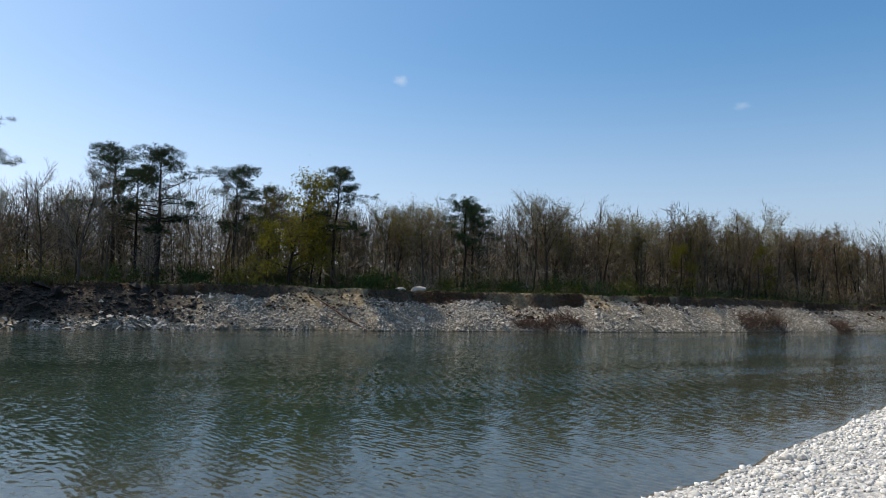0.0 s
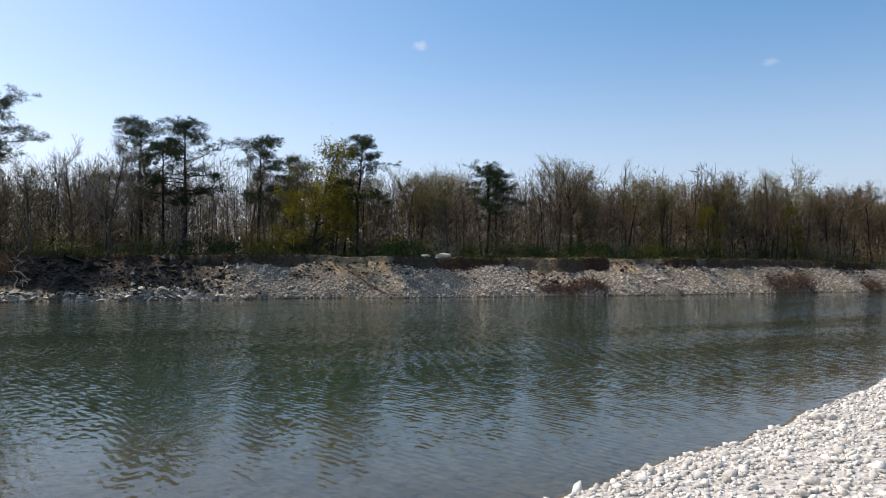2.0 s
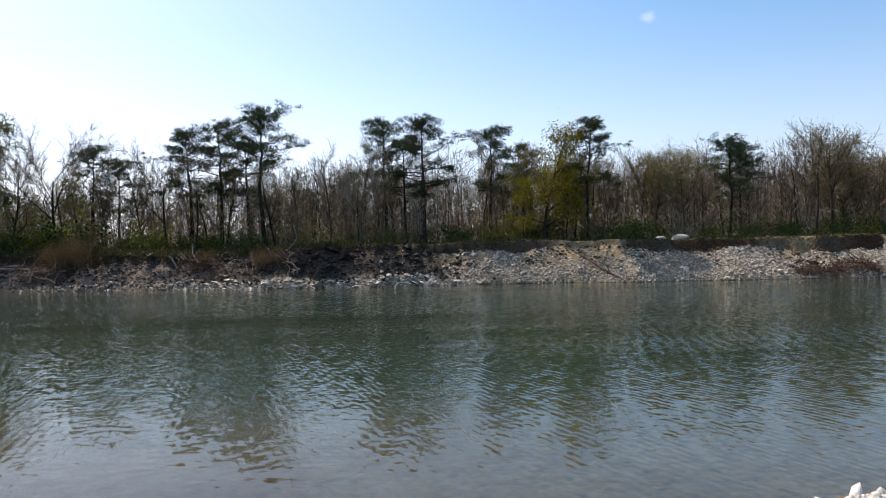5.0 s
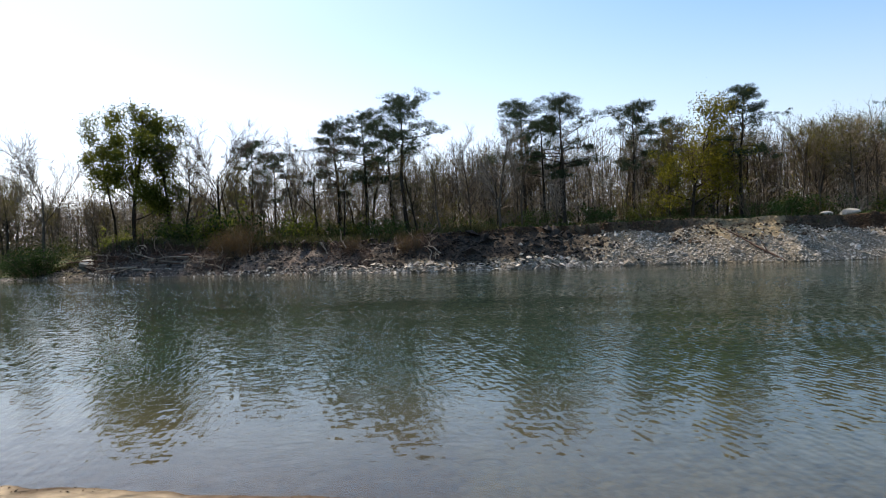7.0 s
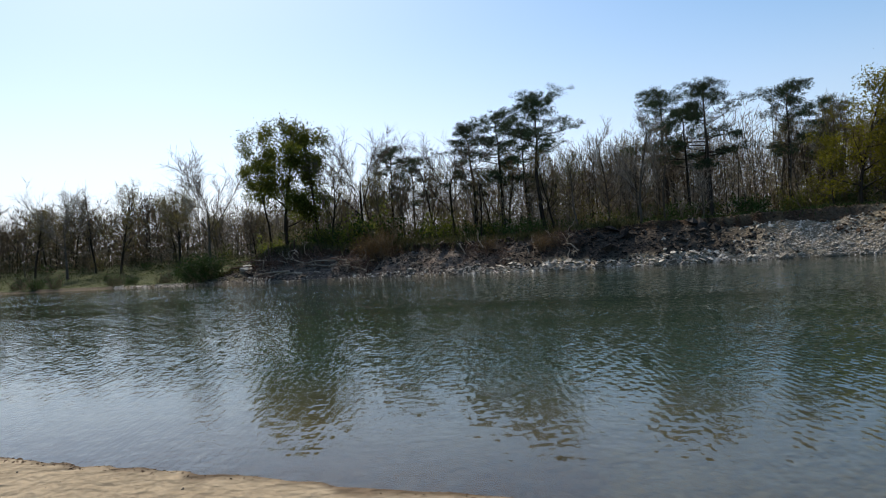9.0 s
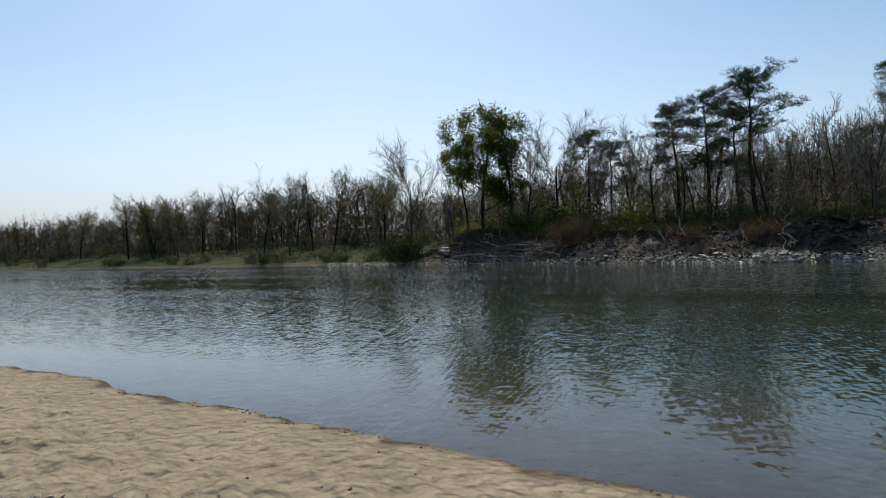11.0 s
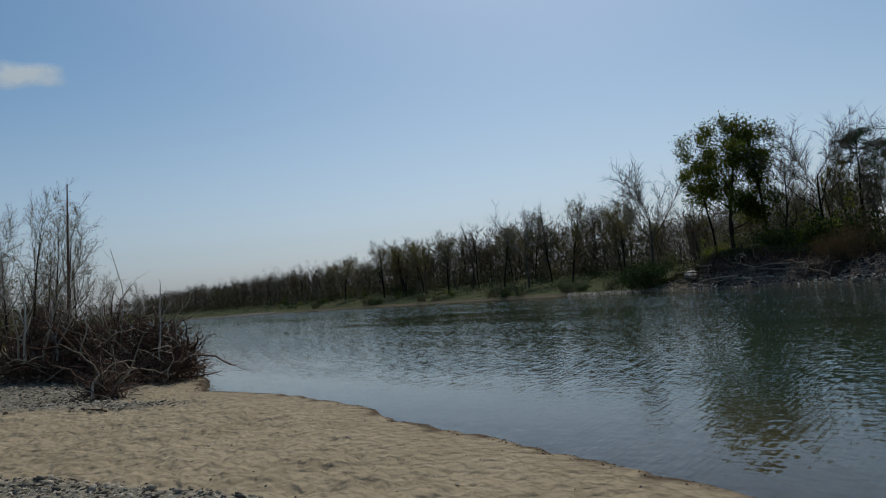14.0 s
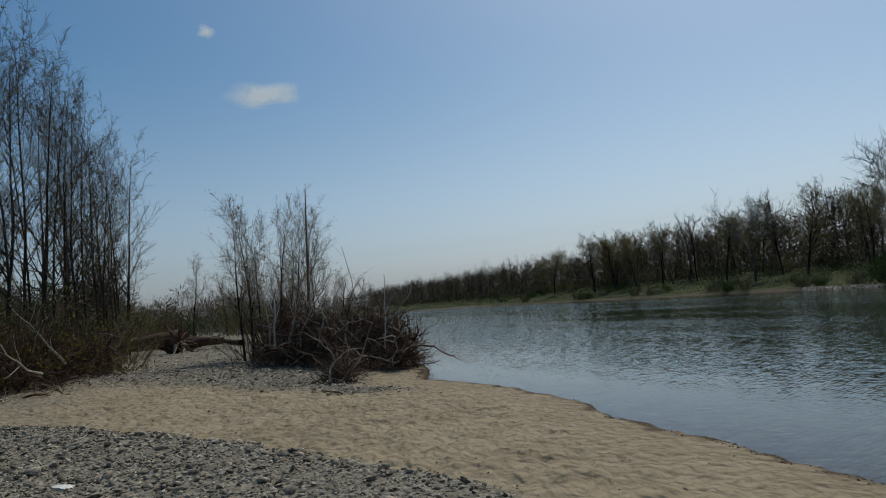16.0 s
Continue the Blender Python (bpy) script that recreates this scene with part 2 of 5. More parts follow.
def water_material():
    m, n, l, b = shader("river_water")
    b.inputs["Base Color"].default_value = (0.66, 0.86, 0.84, 1)
    b.inputs["IOR"].default_value = 1.333
    b.inputs["Transmission Weight"].default_value = 1.0
    # gusts lie in long streaks down the river
    river_xy = n.new("ShaderNodeTexCoord").outputs["Object"]
    streak = n.new("ShaderNodeCombineXYZ")
    for k, axis in enumerate(((-0.891 * 0.035, -0.454 * 0.035, 0), (-0.454 * 0.22, 0.891 * 0.22, 0))):
        along = n.new("ShaderNodeVectorMath")
        along.operation, along.inputs[1].default_value = "DOT_PRODUCT", axis
        l.new(river_xy, along.inputs[0])
        l.new(along.outputs["Value"], streak.inputs[k])
    wide = n.new("ShaderNodeTexNoise")
    wide.inputs["Scale"].default_value, wide.inputs["Detail"].default_value = 1.0, 3.0
    l.new(streak.outputs[0], wide.inputs["Vector"])
    gust = n.new("ShaderNodeMapRange")
    gust.inputs["From Min"].default_value, gust.inputs["From Max"].default_value = 0.36, 0.62
    gust.inputs["To Min"].default_value, gust.inputs["To Max"].default_value = 0.5, 1.35
    l.new(wide.outputs[0], gust.inputs[0])
    open_water = n.new("ShaderNodeAttribute")
    open_water.attribute_name = "ripple"
    fine = n.new("ShaderNodeMapRange")
    fine.inputs["From Max"].default_value = 3.0
    fine.inputs["To Min"].default_value, fine.inputs["To Max"].default_value = 0.01, 0.055
    l.new(open_water.outputs["Fac"], fine.inputs[0])
    l.new(fine.outputs[0], b.inputs["Roughness"])
    wind = n.new("ShaderNodeMath")
    wind.operation = "MULTIPLY"
    l.new(gust.outputs[0], wind.inputs[0])
    l.new(open_water.outputs["Fac"], wind.inputs[1])
    place_xy = n.new("ShaderNodeTexCoord").outputs["Object"]
    total = None
    # crest trains: the way they run, wavelength, steepness, how regular their crests are
    for way, length, steep, regular in ((128, 0.12, 0.036, True), (141, 0.165, 0.034, True), (24, 0.6, 0.02, False), (133, 0.2, 0.085, False), (60, 0.13, 0.085, False), (8, 0.12, 0.085, False), (120, 0.06, 0.06, False)):
        c, d = math.cos(radians(way)), math.sin(radians(way))
        xyz = n.new("ShaderNodeCombineXYZ")
        grain = 1.6 if regular else length
        for k, axis in enumerate(((-d / grain, c / grain, 0), (c / grain / 2.5, d / grain / 2.5, 0))):
            dot = n.new("ShaderNodeVectorMath")
            dot.operation, dot.inputs[1].default_value = "DOT_PRODUCT", axis
            l.new(place_xy, dot.inputs[0])
            l.new(dot.outputs["Value"], xyz.inputs[k])
        t = n.new("ShaderNodeTexNoise")
        t.inputs["Scale"].default_value, t.inputs["Detail"].default_value = 1.0, 2.0 if regular else 1.0
        l.new(xyz.outputs[0], t.inputs["Vector"])
        mid = n.new("ShaderNodeMath")
        if regular:
            run = n.new("ShaderNodeVectorMath")
            run.operation, run.inputs[1].default_value = "DOT_PRODUCT", (-d * 6.283 / length, c * 6.283 / length, 0)
            l.new(place_xy, run.inputs[0])
            warp = n.new("ShaderNodeMath")
            warp.operation, warp.inputs[1].default_value = "MULTIPLY_ADD", 17.0
            l.new(t.outputs[0], warp.inputs[0])
            l.new(run.outputs["Value"], warp.inputs[2])
            mid.operation = "SINE"
            l.new(warp.outputs[0], mid.inputs[0])
        else:
            mid.operation, mid.inputs[1].default_value = "SUBTRACT", 0.5
            l.new(t.outputs[0], mid.inputs[0])
        mul = n.new("ShaderNodeMath")
        mul.operation = "MULTIPLY"
        l.new(mid.outputs[0], mul.inputs[0])
        l.new(wind.outputs[0], mul.inputs[1])
        if regular:
            steep /= 1.9
        tilt = n.new("ShaderNodeVectorMath")
        tilt.operation, tilt.inputs[0].default_value = "SCALE", (-d * steep * 1.9, c * steep * 1.9, 0)
        l.new(mul.outputs[0], tilt.inputs["Scale"])
        if total:
            add = n.new("ShaderNodeVectorMath")
            l.new(total, add.inputs[0])
            l.new(tilt.outputs[0], add.inputs[1])
            total = add.outputs[0]
        else:
            total = tilt.outputs[0]
    up = n.new("ShaderNodeVectorMath")
    up.inputs[1].default_value = (0, 0, 1)
    l.new(total, up.inputs[0])
    unit = n.new("ShaderNodeVectorMath")
    unit.operation = "NORMALIZE"
    l.new(up.outputs[0], unit.inputs[0])
    l.new(unit.outputs[0], b.inputs["Normal"])
    return m


# ---- terrain ----
# p runs downstream along the river, q across it towards the far bank
FAR = np.array([(-900, 150), (-400, 92), (-210, 61), (-150, 52.5), (-82, 49.5), (-65, 47.4), (-52, 47), (-42, 47.5), (-33.5, 48), (-25.4, 48.8), (-17.5, 49.7),
                (-10.4, 51.2), (-3.5, 51.2), (2.7, 51.9), (8.1, 52.6), (13, 53.4), (19.7, 54.8), (26.2, 56.6), (34.4, 58.6), (43, 60.6),
                (53, 63.5), (72, 67.2), (99, 69.6), (131, 73.4), (176, 73.8), (234, 69), (306, 60), (420, 40), (900, -120)])
NEAR = np.array([(-900, 60), (-77, 19.1), (-35.4, 14.5), (-18, 10.4), (-14.1, 8.97), (-10.6, 7.75), (-8.1, 6.95), (-6, 6.4), (-4.9, 6.14), (-3.3, 5.65), (-0.7, 5.65),
                 (1.6, 5.82), (3, 5.92), (4.3, 6.06), (6.4, 6.24), (7.5, 6.32), (8.8, 6.35), (10.2, 6.42), (11.5, 6.76), (12.2, 6.92), (13.7, 6.82), (15.4, 6.86),
                 (17.3, 6.48), (19.2, 5.95), (20.6, 6.5), (22.5, 7.2), (25.1, 7.6), (32, 8.8), (60, 13), (150, 25), (240, 30), (420, 5), (900, -190)])


def to_xy(p, q):
    return -0.891 * p - 0.454 * q, -0.454 * p + 0.891 * q


def to_pq(x, y):
    return -0.891 * x - 0.454 * y, -0.454 * x + 0.891 * y


def lattice(ix, iy, seed):
    v = np.sin(ix * 127.1 + iy * 311.7 + seed * 74.7) * 43758.5453
    return v - np.floor(v)


def smooth_noise(x, y, seed=0):
    x, y = np.asarray(x, float), np.asarray(y, float)
    ix, iy = np.floor(x), np.floor(y)
    fx, fy = x - ix, y - iy
    fx, fy = fx * fx * (3 - 2 * fx), fy * fy * (3 - 2 * fy)
    a, b = lattice(ix, iy, seed), lattice(ix + 1, iy, seed)
    c, d = lattice(ix, iy + 1, seed), lattice(ix + 1, iy + 1, seed)
    return (a * (1 - fx) + b * fx) * (1 - fy) + (c * (1 - fx) + d * fx) * fy - 0.5


def step(a, b, x):
    t = np.clip((x - a) / (b - a), 0, 1)
    return t * t * (3 - 2 * t)


def near_q(p):
    p = np.asarray(p, float)
    return np.interp(p, NEAR[:, 0], NEAR[:, 1]) + 0.1 * smooth_noise(p * 1.3, 0 * p, 3) + 0.12 * smooth_noise(p * 3.7, 0 * p, 4)


def far_q(p):
    p = np.asarray(p, float)
    return np.interp(p, FAR[:, 0], FAR[:, 1]) + 1.2 * smooth_noise(p * 0.3, 0 * p, 5) + 0.5 * smooth_noise(p * 1.2, 0 * p, 6)


def cut_bank(p):
    """1 where the river has cut a steep bank, 0 where a grassy slope comes down."""
    return 1 - step(36, 48, np.asarray(p, float))


def bank_foot(p):
    p = np.asarray(p, float)
    return 4.1 - 1.0 * step(8, 18, p) + 0.9 * smooth_noise(p * 0.33, 0 * p, 31) + 0.5 * smooth_noise(p * 1.3, 0 * p, 39) + 0.35 * smooth_noise(p * 3.1, 0 * p, 30)


BAR = np.array([(-40, 33.4), (4, 3.4), (5.5, 2.65), (7, 2.2), (8.15, 1.8), (9, 1.3), (11.2, 0.2), (12, -0.7), (14.7, -3.4), (20, -8), (30, -15)])


# height of the turf edge, and of the head of the stone slope below it, along the far bank
BROW = np.array([(-900, 3.1), (-90, 3.1), (-62, 3.4), (-40, 3.3), (-25, 3.22), (-9, 3.3), (0, 3.2), (5, 2.95), (12, 2.65), (22, 2.65), (28, 2.75), (35, 3.1), (45, 3.0), (900, 3.0)])
SHELF = np.array([(-900, 2.4), (-90, 2.4), (-70, 2.55), (-55, 2.7), (-46, 2.6), (-44.5, 2.9), (-41.5, 2.95), (-40.5, 1.95), (-33, 2.1), (-31, 2.5), (-27, 2.35), (-23.5, 2.3), (-19.5, 2.85),
                  (-15.5, 2.9), (-12.5, 2.5), (-8, 2.6), (-2, 2.8), (6, 2.65), (12, 2.2), (24, 2.1), (36, 2.2), (900, 2.0)])


def bank_lip(p, q):
    return bank_foot(p) + 0.3 + 0.45 * smooth_noise(p * 1.5, q * 1.5, 35)


def bare_face(p, w):
    """1 on the two stretches of the bank where fresh ochre sand shows under the turf."""
    p = p + 1.2 * smooth_noise(p * 0.9, w * 1.1, 48)
    return np.maximum(step(-21.2, -19.0, p) * (1 - step(-16, -13.8, p)), step(-44.8, -44.2, p) * (1 - step(-41.6, -41, p))) * step(2.1, 2.8, w + 0.9 * smooth_noise(p * 1.3, w * 1.3, 49))


def sandy(p, q):
    """1 on the sand, 0 on the gravel in front of it and on the coarse bar behind it."""
    p, q = np.asarray(p, float), np.asarray(q, float)
    edge = q - np.interp(p, BAR[:, 0], BAR[:, 1]) + 0.7 * smooth_noise(p * 0.7, q * 0.7, 11) + 0.3 * smooth_noise(p * 2.5, q * 2.5, 13)
    bar = p + 1.33 * q - 20.6 + 1.6 * smooth_noise(p * 0.7, q * 0.7, 12) + 0.6 * smooth_noise(p * 2.5, q * 2.5, 14)
    bar = np.minimum(bar, 4.2 - q + 1.2 * smooth_noise(p * 0.6, q * 0.6, 15))
    return step(-0.25, 0.3, edge) * (1 - step(-0.5, 0.7, bar))


def terrain(p, q):
    p, q = np.asarray(p, float), np.asarray(q, float)
    n, f = near_q(p), far_q(p)
    v, w = n - q, q - f
    sand = sandy(p, q)
    rise = sand * (0.16 * step(0, 0.16, v) + 0.085 * np.maximum(v, 0)) + (1 - sand) * 0.15 * np.maximum(v, 0)
    near = 0.95 * (1 - np.exp(-rise / 0.95))
    near = near + step(0.3, 2.5, v) * (0.10 * smooth_noise(p * 0.45, q * 0.45, 21) + sand * (0.07 * smooth_noise(p * 1.9, q * 2.2, 22)
           + 0.08 * smooth_noise(p * 3.9, q * 4.6, 23) + 0.07 * smooth_noise(p * 6.3, q * 7.6, 26)) + (1 - sand) * 0.03 * smooth_noise(p * 7, q * 7, 24))
    near = near + 0.35 * step(18, 45, np.maximum(v, 0)) * (1 + smooth_noise(p * 0.1, q * 0.1, 25))
    bed = -np.minimum(np.minimum((0.14 - 0.02 * (1 - step(-6, 4, p))) * np.maximum(-v, 0), 0.55 * np.maximum(-w, 0)), 2.3)
    cut = cut_bank(p)
    foot = bank_foot(p)
    shelf = np.interp(p, SHELF[:, 0], SHELF[:, 1]) + 0.3 * smooth_noise(p * 0.3, 0 * p, 32) + 0.25 * smooth_noise(p * 1.1, 0 * p, 38)
    talus = shelf * np.clip(w / foot, 0, 1) ** 0.85
    rough = 0.24 * smooth_noise(p * 0.7, q * 0.9, 33) + 0.2 * smooth_noise(p * 2.3, q * 2.3, 34)
    talus = talus + np.clip(w, 0, 1) * rough * (0.75 + 0.9 * step(-2, 8, p))
    lip = bank_lip(p, q)
    brow = np.interp(p, BROW[:, 0], BROW[:, 1]) + 0.14 * smooth_noise(p * 0.4, 0 * p, 46) + 0.1 * smooth_noise(p * 1.7, 0 * p, 47)
    steep = talus + (brow - talus) * step(0, 1, (w - foot) / np.maximum(lip - foot, 0.1))
    slope = 0.3 * step(0, 0.8, w) + 2.2 * step(1.5, 19, w) + 0.2 * smooth_noise(p * 0.4, q * 0.4, 36) * step(1, 3, w)
    far = cut * steep + (1 - cut) * slope + 0.012 * np.maximum(w - 6, 0) * (w < 300) + 3.5 * (w >= 300)
    far = far + step(5, 8, w) * 0.18 * smooth_noise(p * 0.35, q * 0.35, 37)
    return np.where(v > 0, near, np.where(w > 0, far, bed))


def zones(p, q):
    n, f = near_q(p), far_q(p)
    v, w = n - q, q - f
    cut = cut_bank(p)
    foot = bank_foot(p)
    far = (w > 0).astype(float)
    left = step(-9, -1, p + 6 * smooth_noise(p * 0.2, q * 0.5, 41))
    bluff = step(9, 15, p + 6 * smooth_noise(p * 0.25, q * 0.5, 40))
    ragged = 0.5 * smooth_noise(p * 0.8, q * 0.8, 42)
    turf = far * (cut * step(0.02, 0.14, w - bank_lip(p, q) + 0.1 * ragged) + (1 - cut) * step(0.25, 0.8, w + 1.4 * ragged - 3.5 * step(165, 185, p)))
    turf = np.maximum(turf, (v > 30) * step(30, 45, v) * 0.7)
    earth = far * cut * step(foot - 0.25, foot - 0.05, w + 0.4 * ragged) * (0.8 + 0.2 * step(-0.1, 0.2, smooth_noise(p * 0.22, 0 * p, 43)))
    pale = 0.8 * step(0.22, 0.36, smooth_noise(p * 0.34, q * 0.5, 44)) * far * cut * step(2.2, 3.2, w) * (1 - left)
    pale = np.maximum(pale, far * 0.95 * bare_face(p, w))
    depth = np.minimum(-v, -w)
    wet = (v > -0.1) * (1 - step(0.14, 0.4, v + 0.5 * smooth_noise(p * 2.2, q * 2.2, 45))) * sandy(p, q)
    earth = np.maximum(earth, 0.75 * wet)
    return {"gravel": (v > 0) * np.maximum(1 - sandy(p, q), step(8, 13, v + 6 * ragged) * 0.75), "pebble": np.maximum((v > 0) * (1 - sandy(p, q)) * (1 - step(-2, 2, p)), far * step(165, 185, p) * (1 - step(2.5, 4.5, w))), "shallow": (depth > -0.12) * (1 - far) * (v <= 0.05), "bed": (1 - far) * (v <= 0) * np.maximum(step(0.8, 8.0, depth + 1.2 * ragged), 0.6 * (1 - step(-8, 4, p)) * step(0.1, 1.0, depth)),
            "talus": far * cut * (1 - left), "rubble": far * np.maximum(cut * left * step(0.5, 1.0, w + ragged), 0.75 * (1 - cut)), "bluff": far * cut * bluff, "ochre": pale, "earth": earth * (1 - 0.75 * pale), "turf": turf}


def mesh_object(name, verts, faces, mat, parent=None, smooth=False):
    me = bpy.data.meshes.new(name)
    me.from_pydata(np.asarray(verts).tolist() if not isinstance(verts, list) else verts, [], np.asarray(faces).tolist() if not isinstance(faces, list) else faces)
    me.materials.append(mat)
    if smooth:
        me.polygons.foreach_set("use_smooth", np.ones(len(me.polygons), bool))
    ob = new(name, me)
    ob.parent = parent
    return ob


def build_ground():
    far_cols = [-3500, -1800, -900, -600, -420, -320, -260, -210]
    cols = far_cols + list(np.arange(-180, -100, 4.0)) + list(np.arange(-100, -20, 0.3)) + list(np.arange(-20, 1, 0.16)) + list(np.arange(1, 24, 0.1)) + list(np.arange(24, 30, 0.2)) \
        + list(np.arange(30, 100, 0.45)) + list(np.arange(100, 240, 3.0)) + [250, 280, 320, 380, 450, 600, 900, 1800, 3500]
    p = np.array(cols)
    n, f = near_q(p), far_q(p)
    back = -np.concatenate([[3500, 1800, 900, 500, 300, 200, 140, 100, 75, 58, 46, 38, 32, 27, 23, 20], np.arange(18, 11, -0.4), np.arange(11, 7, -0.18), np.arange(7, 0.35, -0.1), np.arange(0.35, 0, -0.05)])
    mid = np.concatenate([[0, 0.06, 0.14], np.linspace(0.34, 1, 14) ** 1.6])
    over = np.concatenate([np.arange(0.15, 3.2, 0.22), np.arange(3.3, 5.8, 0.1), np.arange(5.9, 7.3, 0.25), np.arange(7.5, 20, 0.8), [22, 25, 28, 32, 38, 46, 60, 80, 110, 150, 220, 320, 500, 900, 1800, 3500]])
    q = np.concatenate([n[:, None] + back[None], n[:, None] + (f - n)[:, None] * mid[None], f[:, None] + over[None]], 1)
    pp = np.repeat(p[:, None], q.shape[1], 1)
    z = terrain(pp, q)
    x, y = to_xy(pp, q)
    verts = np.stack([x, y, z], -1).reshape(-1, 3)
    r, c = q.shape
    i = (np.arange(r - 1)[:, None] * c + np.arange(c - 1)[None]).ravel()
    faces = np.stack([i, i + 1, i + c + 1, i + c], 1)
    ob = mesh_object("ground", verts, faces, ground_material(), smooth=True)
    for name, vals in zones(pp, q).items():
        a = ob.data.attributes.new(name, "FLOAT", "POINT")
        a.data.foreach_set("value", np.clip(vals, 0, 1).astype(np.float32).ravel())
    return tagged(ob, "river banks of pale sand, grey gravel and turf", "ground", kind="structure")


ground = build_ground()


def build_water():
    p = np.concatenate([[-3400, -1500, -600, -300], np.arange(-200, -60, 5.0), np.arange(-60, 80, 1.5), np.arange(80, 260, 4.0), [280, 340, 420, 600, 1500, 3400]])
    f = np.concatenate([[0, 0.03, 0.06], np.linspace(0.09, 0.7, 14), np.linspace(0.73, 1, 14)])
    n, e = near_q(p) - 2.5, far_q(p) + 1.0
    q = n[:, None] + (e - n)[:, None] * f[None]
    pp = np.repeat(p[:, None], len(f), 1)
    x, y = to_xy(pp, q)
    r, c = q.shape
    i = (np.arange(r - 1)[:, None] * c + np.arange(c - 1)[None]).ravel()
    ob = mesh_object("river_water", np.stack([x, y, 0 * x], -1).reshape(-1, 3), np.stack([i, i + 1, i + c + 1, i + c], 1), water_material(), smooth=True)
    off_far, off_near = far_q(pp) - q, q - near_q(pp)
    a = ob.data.attributes.new("ripple", "FLOAT", "POINT")
    calm = 0.45 + 0.4 * step(-12, 0, pp)
    chop = calm + (2.9 - calm) * step(2.5, 8, off_far + 3 * smooth_noise(pp * 0.1, q * 0.1, 71)) - 1.75 * step(9, 30, off_far)
    a.data.foreach_set("value", (chop * (0.35 + 0.65 * step(0.5, 7, off_near))).astype(np.float32).ravel())
    ob.visible_shadow = False
    return tagged(ob, "rippled green-grey river water with tree reflections", "water", kind="structure")


build_water()


def ground_at(x, y):
    return float(terrain(*to_pq(x, y)))


def far_spot(p, w):
    """World x, y, z of a place w metres inland of the far waterline."""
    x, y = to_xy(p, float(far_q(p)) + w)
    return x, y, ground_at(x, y)


def seen_spot(az, d):
    """World x, y, z of a place in the compass direction az (degrees to the left of straight ahead), d metres off."""
    x, y = -d * math.sin(radians(az)), d * math.cos(radians(az))
    return x, y, ground_at(x, y)


# ---- plants ----
def tubes(segs, sides):
    """Tapered tubes along many straight pieces at once: rows of start, end, start radius, end radius. A piece that
    starts where the one before it ends goes on from the same ring."""
    s = np.array([(*a, *b, ra, rb) for a, b, ra, rb in segs], float)
    a, b, ra, rb = s[:, :3], s[:, 3:6], s[:, 6], s[:, 7]
    d = b - a
    d /= np.maximum(np.linalg.norm(d, axis=1, keepdims=True), 1e-9)
    ref = np.where(np.abs(d[:, 2:3]) > 0.9, np.array([[1.0, 0, 0]]), np.array([[0, 0, 1.0]]))
    on = np.zeros(len(s), bool)
    on[1:] = np.abs(a[1:] - b[:-1]).max(1) < 1e-7
    for i in np.nonzero(on)[0]:
        ref[i] = ref[i - 1]
    u = np.cross(d, ref)
    u /= np.maximum(np.linalg.norm(u, axis=1, keepdims=True), 1e-6)
    v = np.cross(d, u)
    t = np.arange(sides) * 2 * np.pi / sides
    ring = u[:, None] * np.cos(t)[None, :, None] + v[:, None] * np.sin(t)[None, :, None]
    first, last = a[:, None] + ring * ra[:, None, None], b[:, None] + ring * rb[:, None, None]
    head = np.zeros(len(s), int)
    head[~on] = np.arange((~on).sum())
    verts = np.concatenate([first[~on].reshape(-1, 3), last.reshape(-1, 3)])
    o = int((~on).sum())
    start = np.where(on, o + np.arange(len(s)) - 1, head)[:, None] * sides
    end = (o + np.arange(len(s)))[:, None] * sides
    k = np.arange(sides)
    k2 = (k + 1) % sides
    faces = np.stack([start + k, start + k2, end + k2, end + k], -1).reshape(-1, 4)
    return verts, faces


def joined(pieces):
    verts, faces, o = [], [], 0
    for v, f in pieces:
        verts.append(v)
        faces.extend((np.asarray(f) + o).tolist())
        o += len(v)
    return np.concatenate(verts), faces


def blades(rng, centres, size, flat=0.0, thin=0.5):
    """Small pointed leaves, each a folded diamond, turned at random round the centres."""
    c = np.asarray(centres, float)
    k = len(c)
    d = rng.normal(size=(k, 3))
    d[:, 2] *= 1 - flat
    d /= np.linalg.norm(d, axis=1, keepdims=True)
    e = rng.normal(size=(k, 3))
    e -= d * (e * d).sum(1, keepdims=True)
    e /= np.linalg.norm(e, axis=1, keepdims=True)
    s = size * rng.uniform(0.6, 1.4, (k, 1))
    fold = np.cross(d, e) * s * 0.12
    verts = np.stack([c - d * s * 0.5, c + e * s * thin * 0.5 + fold, c + d * s * 0.5, c - e * s * thin * 0.5 + fold], 1).reshape(-1, 3)
    i = np.arange(k)[:, None] * 4
    return verts, np.concatenate([i + np.array([0, 1, 2]), i + np.array([0, 2, 3])], 0)


